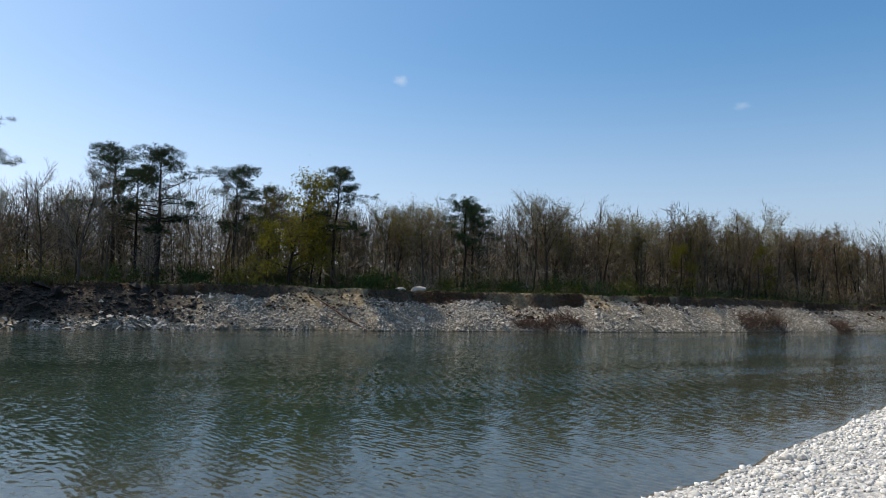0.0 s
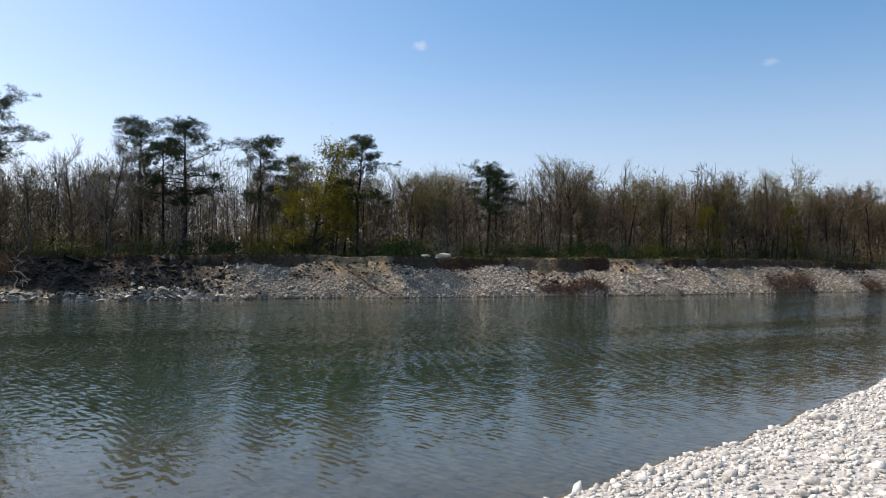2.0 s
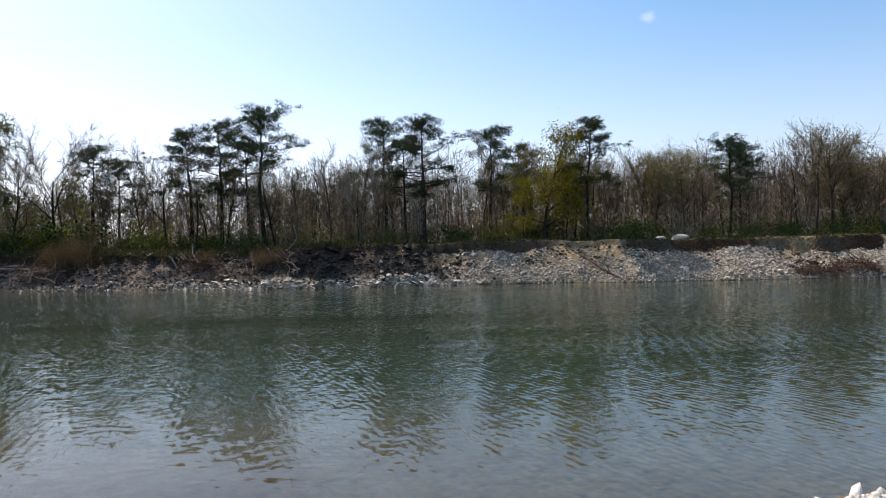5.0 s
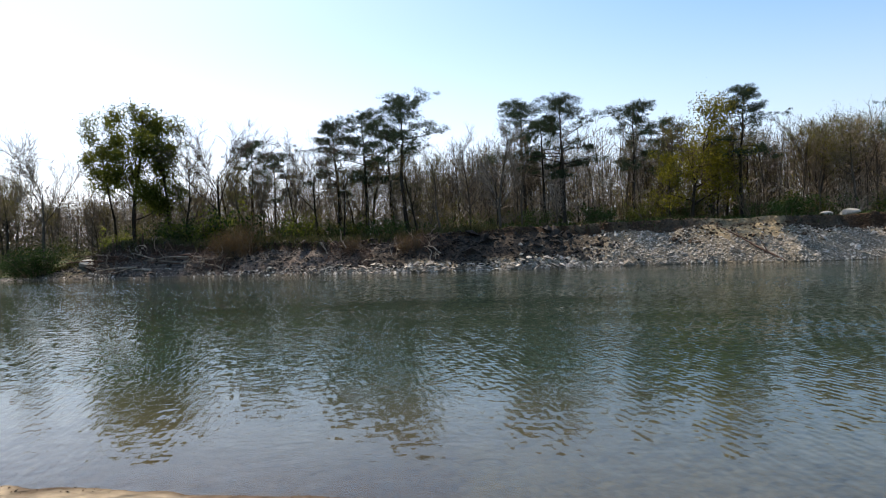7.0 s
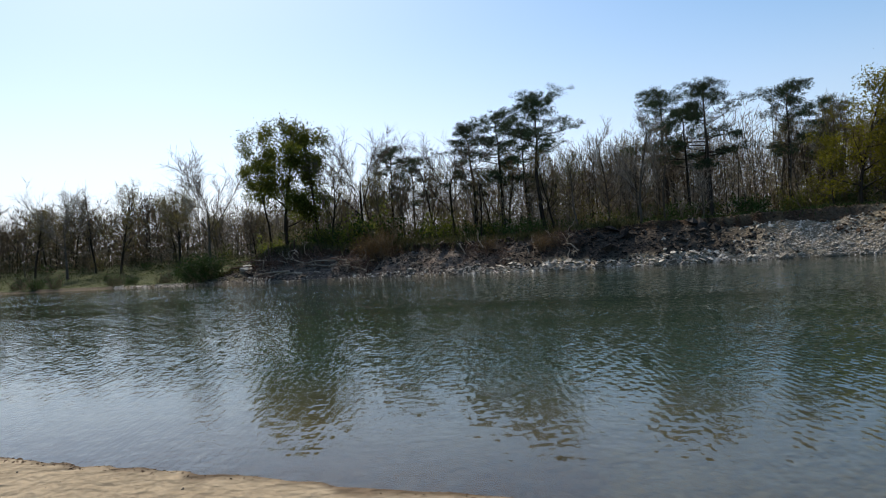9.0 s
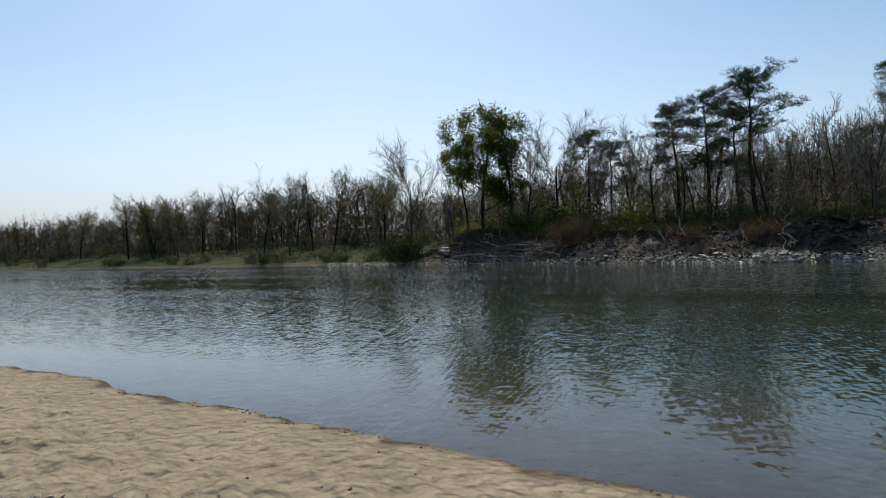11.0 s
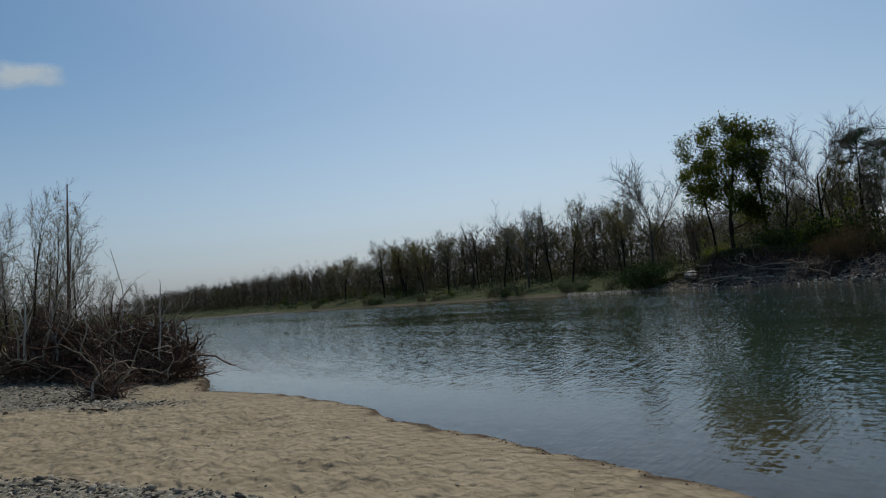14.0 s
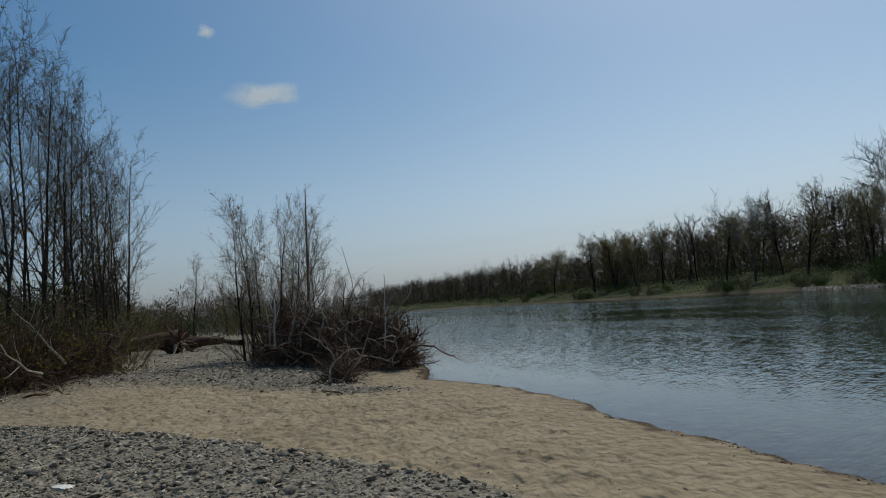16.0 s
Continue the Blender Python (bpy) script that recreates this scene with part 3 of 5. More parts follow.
def grow(rng, at, way, length, radius, level, spec, out, tips):
    steps = spec["steps"][level]
    at, way = np.array(at, float), np.array(way, float)
    seg = length / steps
    own = []
    for i in range(steps):
        way = way + rng.normal(0, spec["bend"][level], 3) + np.array([0, 0, spec["up"][level]])
        way /= np.linalg.norm(way)
        nxt = at + way * seg
        ra, rb = radius * (1 - spec["taper"] * i / steps), radius * (1 - spec["taper"] * (i + 1) / steps)
        own.append((at, nxt, ra, rb))
        at = nxt
        done = (i + 1) / steps
        if level + 1 < len(spec["steps"]):
            if done >= spec["start"][level]:
                kids = spec["kids"][level]
                for _ in range(int(kids + rng.random())):
                    side = rng.normal(size=3)
                    side -= way * (side @ way)
                    side /= np.linalg.norm(side)
                    a = radians(spec["angle"][level] * rng.uniform(0.7, 1.3))
                    kid = way * math.cos(a) + side * math.sin(a)
                    shrink = 1 - spec["cone"] * (done - spec["start"][level]) if level == 0 else rng.uniform(0.7, 1.2)
                    grow(rng, at - way * seg * rng.random(), kid, length * spec["ratio"][level] * shrink * rng.uniform(0.7, 1.15),
                         max(rb * spec["thin"], spec["least"]), level + 1, spec, out, tips)
        if level == len(spec["steps"]) - 1:
            tips.append(at)
    out[level] += own


def part(name, geometry, material, parent, label="", smooth=False):
    ob = mesh_object(name, geometry[0], geometry[1], material, parent, smooth)
    return tagged(ob, label)


def empty(name):
    return new(name)


BROAD = {"steps": [9, 6, 3, 1], "bend": [0.07, 0.14, 0.18, 0.1], "up": [0.06, 0.10, 0.07, 0.05], "taper": 0.75, "start": [0.3, 0.3, 0.2], "kids": [2.5, 1.7, 2.5],
         "angle": [46, 42, 40], "ratio": [0.38, 0.42, 0.5], "cone": 0.55, "thin": 0.55, "least": 0.013}


def spread_tree(name, seed, height, radius, spec, bark, twig, leaf=None, count=0, size=0.14, lean=0.02, spread=0.25, lobes=0):
    rng = np.random.default_rng(seed)
    out, tips = [[] for _ in spec["steps"]], []
    grow(rng, (0, 0, -0.2), (rng.normal(0, lean), rng.normal(0, lean), 1), height * 0.8, radius, 0, spec, out, tips)
    top = max(t[2] for t in tips)
    k = height / top
    out = [[(a * k, b * k, ra, rb) for a, b, ra, rb in lev] for lev in out]
    ob = empty(name)
    part("trunk", joined([tubes(out[0], 7), tubes(out[1], 4)]), bark, ob, smooth=True)
    tagged(part("crown", joined([tubes(lev, 3) for lev in out[2:]]), twig, ob), kind="stuff")
    if leaf:
        t = np.array(tips) * k
        if lobes:
            t = t[rng.integers(0, len(t), lobes)]
        pick = t[rng.integers(0, len(t), count)] + rng.normal(0, spread, (count, 3))
        part("foliage", blades(rng, pick, size), leaf, ob)
    return ob


def stick(rng, at, way, length, radius, steps=3):
    segs = []
    for i in range(steps):
        way = way + rng.normal(0, 0.3, 3)
        nxt = at + way / np.linalg.norm(way) * length / steps
        segs.append((at, nxt, radius * (1 - 0.28 * i), radius * (0.72 - 0.28 * i)))
        at = nxt
    return segs


def pine_tree(seed, height, radius, crown=0.5, wide=0.21, limbs=22):
    """A Scots pine: a long bare stem, crooked limbs and loose clouds of needles at their ends."""
    rng = np.random.default_rng(seed)
    ob = empty("pine_tree")
    steps = 14
    sway = np.cumsum(rng.normal(0, 0.06, (steps + 1, 2)), 0) * height / 12
    line = [np.array([*(sway[i] - sway[0]), height * 0.95 * i / steps - 0.2 * (i == 0)]) for i in range(steps + 1)]
    stem = [(line[i], line[i + 1], radius * (1 - 0.8 * i / steps), radius * (1 - 0.8 * (i + 1) / steps)) for i in range(steps)]
    boughs, pads = [], [(line[-1] + np.array([0, 0, 0.1]), 0.04 * height)]
    for i in range(limbs):
        f = min(1.0, max(0.0, (i / (limbs - 1)) ** 0.8 + rng.uniform(-0.08, 0.08)))
        h = 1 - crown + crown * f * 0.97
        j = min(int(h * steps), steps - 1)
        b = line[j] + (line[j + 1] - line[j]) * (h * steps - j)
        a = i * 2.4 + rng.uniform(-0.7, 0.7)
        reach = height * wide * math.sin(math.pi * (0.3 + 0.63 * f)) ** 0.8 * rng.uniform(0.4, 1.25)
        d = np.array([math.cos(a), math.sin(a), rng.uniform(-0.15, 0.45) + 0.9 * f * f])
        r = radius * (1 - 0.8 * h) * 0.5
        for k in range(5):
            d = d + rng.normal(0, 0.2, 3) * (1, 1, 0.7)
            e = b + d / np.linalg.norm(d) * reach / 5
            boughs.append((b, e, r * (1 - 0.17 * k), r * (0.83 - 0.17 * k)))
            b = e
            for _ in range(k if k > 1 else 0):
                c = e + (rng.normal(0, 0.42, 3) * (1, 1, 0.5) + np.array([0, 0, 0.1])) * height / 12
                boughs.append((e, c, 0.018, 0.008))
                pads.append((c, height * rng.uniform(0.012, 0.036)))
    for h in (0.3, 0.36, 0.4, 0.44, 0.47):
        a = rng.uniform(0, 6.28)
        b = line[int(h * steps)]
        boughs += stick(rng, b, np.array([math.cos(a), math.sin(a), 0.1]), rng.uniform(0.5, 1.4), 0.03)
    k = height / max(c[2] + 0.8 * s for c, s in pads)
    stem, boughs = ([(a * k, b * k, ra, rb) for a, b, ra, rb in part_of] for part_of in (stem, boughs))
    part("trunk", joined([tubes(stem, 8), tubes(boughs, 4)]), BARK_DARK, ob, smooth=True)
    pts = []
    for c, s in pads:
        count = int(400 * s * s) + 28
        g = rng.normal(size=(count, 3))
        g /= np.linalg.norm(g, axis=1, keepdims=True)
        pts.append(c * k + g * rng.uniform(0.15, 1.1, (count, 1)) ** 0.7 * np.array([s * 1.45, s * 1.45, s * 0.85]))
    part("crown", blades(rng, np.concatenate(pts), 0.17, thin=0.2), PINE_NEEDLE, ob)
    return ob


def thicket(name, seed, height, wide, stems, twig, leaf=None, count=0, size=0.1, tilt=(0.1, 0.7), fine=1.0):
    """A many-stemmed shrub."""
    rng = np.random.default_rng(seed)
    ob = empty(name)
    spec = {"steps": [4, 3, 1], "bend": [0.15, 0.2, 0.2], "up": [0.06, 0.05, 0.02], "taper": 0.7, "start": [0.25, 0.2], "kids": [1.3 * fine, 1.4 * fine], "angle": [38, 42],
            "ratio": [0.45, 0.5], "cone": 0.3, "thin": 0.6, "least": 0.009 / fine}
    out, tips = [[] for _ in range(3)], []
    for _ in range(stems):
        a, r = rng.uniform(0, 2 * np.pi), wide * 0.35 * math.sqrt(rng.random())
        lean = rng.uniform(*tilt)
        grow(rng, (r * math.cos(a), r * math.sin(a), -0.1), (lean * math.cos(a), lean * math.sin(a), 1), height * rng.uniform(0.55, 1.0), 0.022 * height / 2, 0, spec, out, tips)
    tagged(part("brush", joined([tubes(out[0], 4), tubes(out[1], 3), tubes(out[2], 3)]), twig, ob), kind="stuff")
    if leaf:
        t = np.array(tips)
        part("foliage", blades(rng, t[rng.integers(0, len(t), count)] + rng.normal(0, 0.2 * height / 2, (count, 3)), size), leaf, ob)
    return ob


class Stock:
    """Plants of one kind: the first of each sort is built where it stands, the rest are copies."""

    def __init__(self, makers, label, category, group=""):
        self.makers, self.made = makers, {}
        self.tags = (label, category, group)

    def plant(self, sort, spot, height, turn, label=""):
        make, own = self.makers[sort % len(self.makers)]
        k = height / own
        m = Matrix.Translation(spot) @ Matrix.Rotation(turn, 4, "Z") @ Matrix.Scale(k, 4)
        if sort % len(self.makers) in self.made:
            src = self.made[sort % len(self.makers)]
            ob = copy_thing(src, Matrix.Identity(4))
            ob.matrix_basis = m
        else:
            ob = make()
            ob.matrix_basis = m
            self.made[sort % len(self.makers)] = ob
        tagged(ob, label or self.tags[0], self.tags[1], self.tags[2])
        return ob


def variant(**kw):
    s = dict(BROAD)
    s.update(kw)
    return s


UPRIGHT = variant(angle=[30, 34, 36], ratio=[0.42, 0.4, 0.5], up=[0.04, 0.16, 0.1, 0.06], start=[0.35, 0.3, 0.2])
FORKED = variant(least=0.026, start=[0.36, 0.25, 0.2], angle=[38, 36, 38], ratio=[0.68, 0.42, 0.5], kids=[2.2, 1.9, 2.5], cone=0.7, steps=[7, 6, 3, 1])
POLE = variant(start=[0.4, 0.3, 0.2], angle=[35, 38, 40], ratio=[0.2, 0.42, 0.5], kids=[2.2, 1.2, 1.6], cone=0.4, up=[0.05, 0.14, 0.08, 0.05])

pines = Stock([(lambda: pine_tree(1, 12, 0.2, 0.55, 0.3, 27), 12), (lambda: pine_tree(2, 12, 0.19, 0.52, 0.28, 24), 12), (lambda: pine_tree(7, 12, 0.2, 0.58, 0.32, 29), 12),
               (lambda: pine_tree(17, 12, 0.2, 0.44, 0.27, 26), 12)],
              "tall dark Scots pine with a bare trunk and ragged crown", "tree", "pines on the far bank")
bare = Stock([(lambda: spread_tree("bare_tree", 11, 11, 0.15, BROAD, BARK_DARK, TWIG_BROWN), 11),
              (lambda: spread_tree("bare_tree", 12, 11, 0.14, UPRIGHT, BARK_GREY, TWIG_BROWN), 11),
              (lambda: spread_tree("bare_tree", 13, 11, 0.13, POLE, BARK_DARK, TWIG_BROWN), 11),
              (lambda: spread_tree("bare_tree", 14, 11, 0.12, POLE, BARK_GREY, TWIG_GREY), 11)],
             "leafless brown forest tree in early spring", "tree", "forest trees on the far bank")
budding = Stock([(lambda: spread_tree("budding_tree", 21, 11, 0.15, BROAD, BARK_DARK, TWIG_BROWN, LEAF_BUD, 3000, 0.085, spread=0.14), 11),
                 (lambda: spread_tree("budding_tree", 22, 11, 0.14, UPRIGHT, BARK_GREY, TWIG_BROWN, LEAF_BUD, 2800, 0.085, spread=0.14), 11),
                 (lambda: spread_tree("budding_tree", 23, 11, 0.15, FORKED, BARK_DARK, TWIG_BROWN, LEAF_RUST, 2400, 0.085, spread=0.14), 11)],
                "forest tree with sparse yellow-green spring buds", "tree", "forest trees on the far bank")
CROWN = variant(steps=[9, 6, 4, 1], least=0.02, start=[0.46, 0.3, 0.2], angle=[52, 44, 42], ratio=[0.47, 0.46, 0.5], kids=[3.0, 2.0, 2.2], cone=0.3, up=[0.05, 0.10, 0.07, 0.05], bend=[0.06, 0.12, 0.16, 0.1])
VASE = variant(steps=[5, 8, 4, 1], start=[0.55, 0.3, 0.2], angle=[50, 34, 38], ratio=[1.0, 0.4, 0.45], kids=[2.6, 2.2, 3.0], cone=0.2, up=[0.03, 0.045, 0.07, 0.05], bend=[0.05, 0.08, 0.14, 0.1], least=0.02)
vases = Stock([(lambda: spread_tree("bare_tree", 36, 14, 0.2, VASE, BARK_GREY, TWIG_PALE), 14), (lambda: spread_tree("bare_tree", 37, 14, 0.22, VASE, BARK_DARK, TWIG_DARK), 14)],
              "tall leafless tree with a wide vase of rising limbs", "tree", "forest trees on the far bank")
crowned = Stock([(lambda: spread_tree("bare_tree", 33, 12, 0.18, CROWN, BARK_DARK, TWIG_GREY, LEAF_OLIVE, 7500, 0.12, spread=0.28), 12),
                 (lambda: spread_tree("bare_tree", 34, 12, 0.17, CROWN, BARK_GREY, TWIG_GREY, LEAF_BUD, 5200, 0.115, spread=0.28), 12),
                 (lambda: spread_tree("bare_tree", 35, 12, 0.2, CROWN, BARK_DARK, TWIG_GREY, LEAF_OLIVE, 4200, 0.115, spread=0.28), 12)],
                "tall forest tree with a round crown of budding twigs", "tree", "forest trees on the far bank")
willows = Stock([(lambda: spread_tree("bare_tree", 41, 9, 0.11, variant(steps=[10, 6, 3, 1], angle=[48, 34, 34], ratio=[0.42, 0.42, 0.5], up=[0.04, 0.15, 0.1, 0.06], start=[0.22, 0.25, 0.2], kids=[2.6, 1.9, 2.5], cone=0.35, least=0.01, bend=[0.05, 0.1, 0.15, 0.1]), BARK_GREY, TWIG_PALE), 9)], "slender leafless pale-barked tree at the bank edge", "tree")
SPREADING = variant(start=[0.2, 0.25, 0.2], angle=[60, 44, 40], ratio=[0.36, 0.42, 0.5], kids=[2.0, 1.5, 2.0], cone=0.6, up=[0.05, 0.04, 0.04, 0.03])
TALL = variant(start=[0.3, 0.3, 0.2], angle=[50, 44, 40], ratio=[0.27, 0.46, 0.5], kids=[2.3, 1.6, 2.0], cone=0.3, up=[0.06, 0.07, 0.05, 0.03], bend=[0.045, 0.16, 0.2, 0.1])
LEANING = variant(start=[0.5, 0.3, 0.2], angle=[42, 40, 40], ratio=[0.26, 0.45, 0.5], kids=[1.5, 1.4, 2.0], cone=0.2, up=[0.05, 0.07, 0.05, 0.03], bend=[0.08, 0.16, 0.2, 0.1])
yellow = Stock([(lambda: spread_tree("leafy_tree", 51, 9, 0.13, SPREADING, BARK_DARK, TWIG_BROWN, LEAF_YELLOW, 6200, 0.18, spread=0.34, lobes=190), 9),
                (lambda: spread_tree("leafy_tree", 53, 9, 0.12, SPREADING, BARK_DARK, TWIG_BROWN, LEAF_YELLOW, 4200, 0.18, spread=0.34, lobes=140), 9)],
               "spring maple with fresh yellow-green leaves", "tree")
leafy = Stock([(lambda: spread_tree("leafy_tree", 61, 13, 0.2, TALL, BARK_DARK, TWIG_BROWN, LEAF_GREEN, 14500, 0.2, lean=0.0, spread=0.34, lobes=125), 13),
               (lambda: spread_tree("leafy_tree", 62, 13, 0.2, TALL, BARK_DARK, TWIG_BROWN, LEAF_GREEN, 15000, 0.2, lean=0.0, spread=0.36, lobes=115), 13),
               (lambda: spread_tree("leafy_tree", 63, 13, 0.14, LEANING, BARK_DARK, TWIG_BROWN, LEAF_GREEN, 8500, 0.19, lean=0.05, spread=0.34, lobes=80), 13)],
              "tall tree in fresh green leaf", "tree")
shrubs = Stock([(lambda: thicket("shrub", 71, 3.0, 2.6, 12, TWIG_BROWN, LEAF_RUST, 260, 0.1), 3.0), (lambda: thicket("shrub", 72, 3.4, 2.6, 12, TWIG_BROWN, LEAF_BUD, 420, 0.12), 3.4),
                (lambda: thicket("shrub", 73, 3.0, 3.0, 11, TWIG_GREY), 3.0)], "tangled brown leafless undergrowth shrub", "shrub", "undergrowth of the far bank")
bushes = Stock([(lambda: thicket("bush", 81, 1.6, 2.4, 9, TWIG_BROWN, LEAF_BUSH, 700, 0.17), 1.6), (lambda: thicket("bush", 82, 1.8, 2.2, 9, TWIG_BROWN, LEAF_GREEN, 900, 0.16), 1.8)],
               "low green leafy bush under the trees", "bush", "green bushes under the trees")

place = np.random.default_rng(5)


def turned():
    return place.uniform(0, 2 * np.pi)


def stand(stock, sort, p, w, top, label=""):
    x, y, z = far_spot(p, w)
    return stock.plant(sort, (x, y, z), top - z, turned(), label)


# pines: kind, along, inland, height of the tip
for k, p, w, top in ((1, -1.7, 14, 15.6), (2, -4.9, 9, 14.9), (1, -3.3, 10, 13.2), (1, -11.2, 12, 14.4), (0, -15, 16, 13.6), (2, -19, 9, 14.2),
                     (3, -33.2, 12, 13.3), (3, 8.9, 8, 16.2), (0, 13.5, 11, 15.5), (2, 16.3, 12, 14.6), (1, 11.3, 14, 13.8), (1, 27.4, 14, 14.0), (1, 25.2, 16, 12.8)):
    stand(pines, k, p, w, top)
for k, p, w, top in ((1, 28.2, 8, 15.7), (1, 18.0, 9, 14.0), (0, 52.7, 10, 17.2), (0, 78.4, 9, 16.1)):
    stand(vases, k, p, w, top)
for p, w, top in ((0.7, 5.2, 13.3), (-4.0, 5.5, 8.0), (3.4, 10, 12.6)):
    stand(willows, 0, p, w, top)
for k, p, w, top in ((0, -15.0, 6.8, 13.2), (1, -16.9, 7.6, 9.6)):
    stand(yellow, k, p, w, top)
for k, p, w, top in ((0, 38.4, 8, 17.2), (1, 35.0, 10, 16.6), (2, 41.6, 8.5, 16.4)):
    stand(leafy, k, p, w, top)
for k, p, w, top in ((0, -54.7, 11, 13.4), (1, -63.2, 12, 13.4), (2, -82.7, 9, 13.6), (2, -93.1, 10, 15.2), (1, 5.8, 7, 11.0), (0, 70.7, 11, 14.8),
                     (1, 112.4, 10, 13.4), (0, 126, 12, 12.8), (1, 26.4, 8, 11.0)):
    stand(budding, k, p, w, top)


def forest(count, lo, hi, deep_from, deep_to, low, high, share):
    for _ in range(count):
        p, w = place.uniform(lo, hi), deep_from + (deep_to - deep_from) * place.random() ** 0.8
        x, y, z = far_spot(p, w)
        h = place.uniform(low, high)
        r = place.random()
        stock = bare if r < share else budding
        stock.plant(int(place.integers(0, 4)), (x, y, z), h, turned())


forest(150, -75, 34, 7.5, 26, 6.8, 10.0, 0.6)
forest(36, -150, -75, 8, 30, 8.5, 12, 0.5)
forest(26, 34, 62, 11, 30, 5.5, 8.5, 0.75)
forest(85, 60, 260, 12, 34, 8.0, 11.5, 0.75)


def undergrowth(stock, count, lo, hi, deep_from, deep_to, low, high):
    for _ in range(count):
        p, w = place.uniform(lo, hi), place.uniform(deep_from, deep_to)
        stock.plant(int(place.integers(0, 3)), far_spot(p, w), place.uniform(low, high), turned())


undergrowth(shrubs, 110, -85, 36, 8, 26, 2.2, 4.2)
undergrowth(shrubs, 60, 36, 200, 12, 26, 2.2, 4.0)
undergrowth(shrubs, 16, -150, -85, 8, 22, 2.5, 4.2)
undergrowth(bushes, 75, -80, 36, 6.5, 16, 0.9, 2.0)
undergrowth(bushes, 40, 44, 200, 6, 18, 0.8, 1.8)
forest(30, -105, -40, 9, 18, 9.0, 12.0, 0.3)
for k, p, w, top in ((0, -25.7, 11, 12.8), (1, -28.0, 10, 12.5), (2, -41, 10, 14.4), (1, -44, 12, 12.4), (0, -49.1, 11, 13.3), (1, -54.1, 10, 13.2), (0, -58.5, 12, 12.6),
                     (2, -62.7, 11, 13.6), (0, -70.8, 12, 13.6), (1, -75.4, 9, 16.3), (0, -84, 10, 14.6), (0, 60, 12, 13.0), (0, 88, 11, 13.6),
                     (2, 103, 9, 14.2), (0, 118, 12, 13.6), (2, 132, 10, 15.2), (0, 155, 12, 14)):
    stand(crowned, k, p, w, top)
stand(yellow, 1, -13.3, 7.4, 9.2)
forest(14, 60, 140, 11, 18, 10.5, 13.5, 0.6)
stand(pines, 0, -34.8, 13, 12.8)
stand(yellow, 1, -57.4, 8, 9.4)
stand(yellow, 1, -72, 9, 10.4)




def woods(name, label, seed, count, lo, hi, inland, tall, twig, leaf, leaf_share, near_side=None, coarse=1.0, bark=BARK_DARK):
    """Dense far woodland: thin poles, each with a haze of twigs, as one mass."""
    rng = np.random.default_rng(seed)
    ob = empty(name)
    poles, twigs, buds = [], [], []

    def slivers(start, end, low, high):
        side = rng.normal(0, 1, (len(start), 3))
        side *= coarse * rng.uniform(low, high, (len(start), 1)) / np.linalg.norm(side, axis=1, keepdims=True)
        twigs.append(np.stack([start - side, start + side, end], 1))

    for _ in range(count):
        p, w = rng.uniform(lo, hi), inland[0] + (inland[1] - inland[0]) * rng.random()
        if near_side:
            x, y, z = seen_spot(p, w)
        else:
            x, y, z = far_spot(p, w)
        h = rng.uniform(*tall) * (1 + 0.45 * float(smooth_noise(p * 0.16, w * 0.1, 51)))
        base = np.array([x, y, z - 0.1])
        tip = base + np.array([rng.normal(0, 0.5), rng.normal(0, 0.5), h * 0.9])
        mid = (base + tip) / 2 + rng.normal(0, 0.2, 3)
        r = rng.uniform(0.02, 0.055)
        poles += [(base, mid, r, r * 0.75), (mid, tip, r * 0.75, 0.015)]
        low = rng.uniform(0.25, 0.5)
        heart = base + np.array([0, 0, h * (low + 1) / 2])
        size = np.array([1, 1, 0]) * rng.uniform(0.9, 2.1) + np.array([0, 0, h * (1 - low) / 2])
        for _ in range(5):
            g = rng.normal(size=3)
            g /= np.linalg.norm(g)
            g[2] = abs(g[2])
            f = rng.uniform(low * 0.9, 0.85)
            a = base + (tip - base) * f
            poles.append((a, heart + g * size * 0.8, r * 0.45, 0.012))
        k = 84
        g = rng.normal(size=(k, 3))
        g /= np.linalg.norm(g, axis=1, keepdims=True)
        start = heart + g * size * rng.uniform(0.35, 0.95, (k, 1))
        end = start + (g * (1, 1, 0.6) + np.array([0, 0, 0.45]) + rng.normal(0, 0.35, (k, 3))) * rng.uniform(0.4, 0.9, (k, 1))
        slivers(start, end, 0.015, 0.038)
        if rng.random() < leaf_share:
            buds.append(end[:64] + rng.normal(0, 0.25, (64, 3)))
        k = 32
        start = base + rng.normal(0, 1.0, (k, 3)) * (1, 1, 0) + np.array([0, 0, 1]) * rng.uniform(0, 0.42 * h, (k, 1))
        end = start + rng.normal(0, 0.6, (k, 3)) * (1, 1, 0) + np.array([0, 0, 1]) * rng.uniform(0.2, 1.1, (k, 1))
        slivers(start, end, 0.026, 0.078)
    part("pole_mass", tubes(poles, 3), bark, ob)
    t = np.concatenate(twigs).reshape(-1, 3)
    part("twig_mass", (t, np.arange(len(t)).reshape(-1, 3)), twig, ob)
    if buds:
        part("bud_mass", blades(rng, np.concatenate(buds), 0.117 * coarse ** 0.5), leaf, ob)
    return tagged(ob, label, "woodland", kind="stuff")


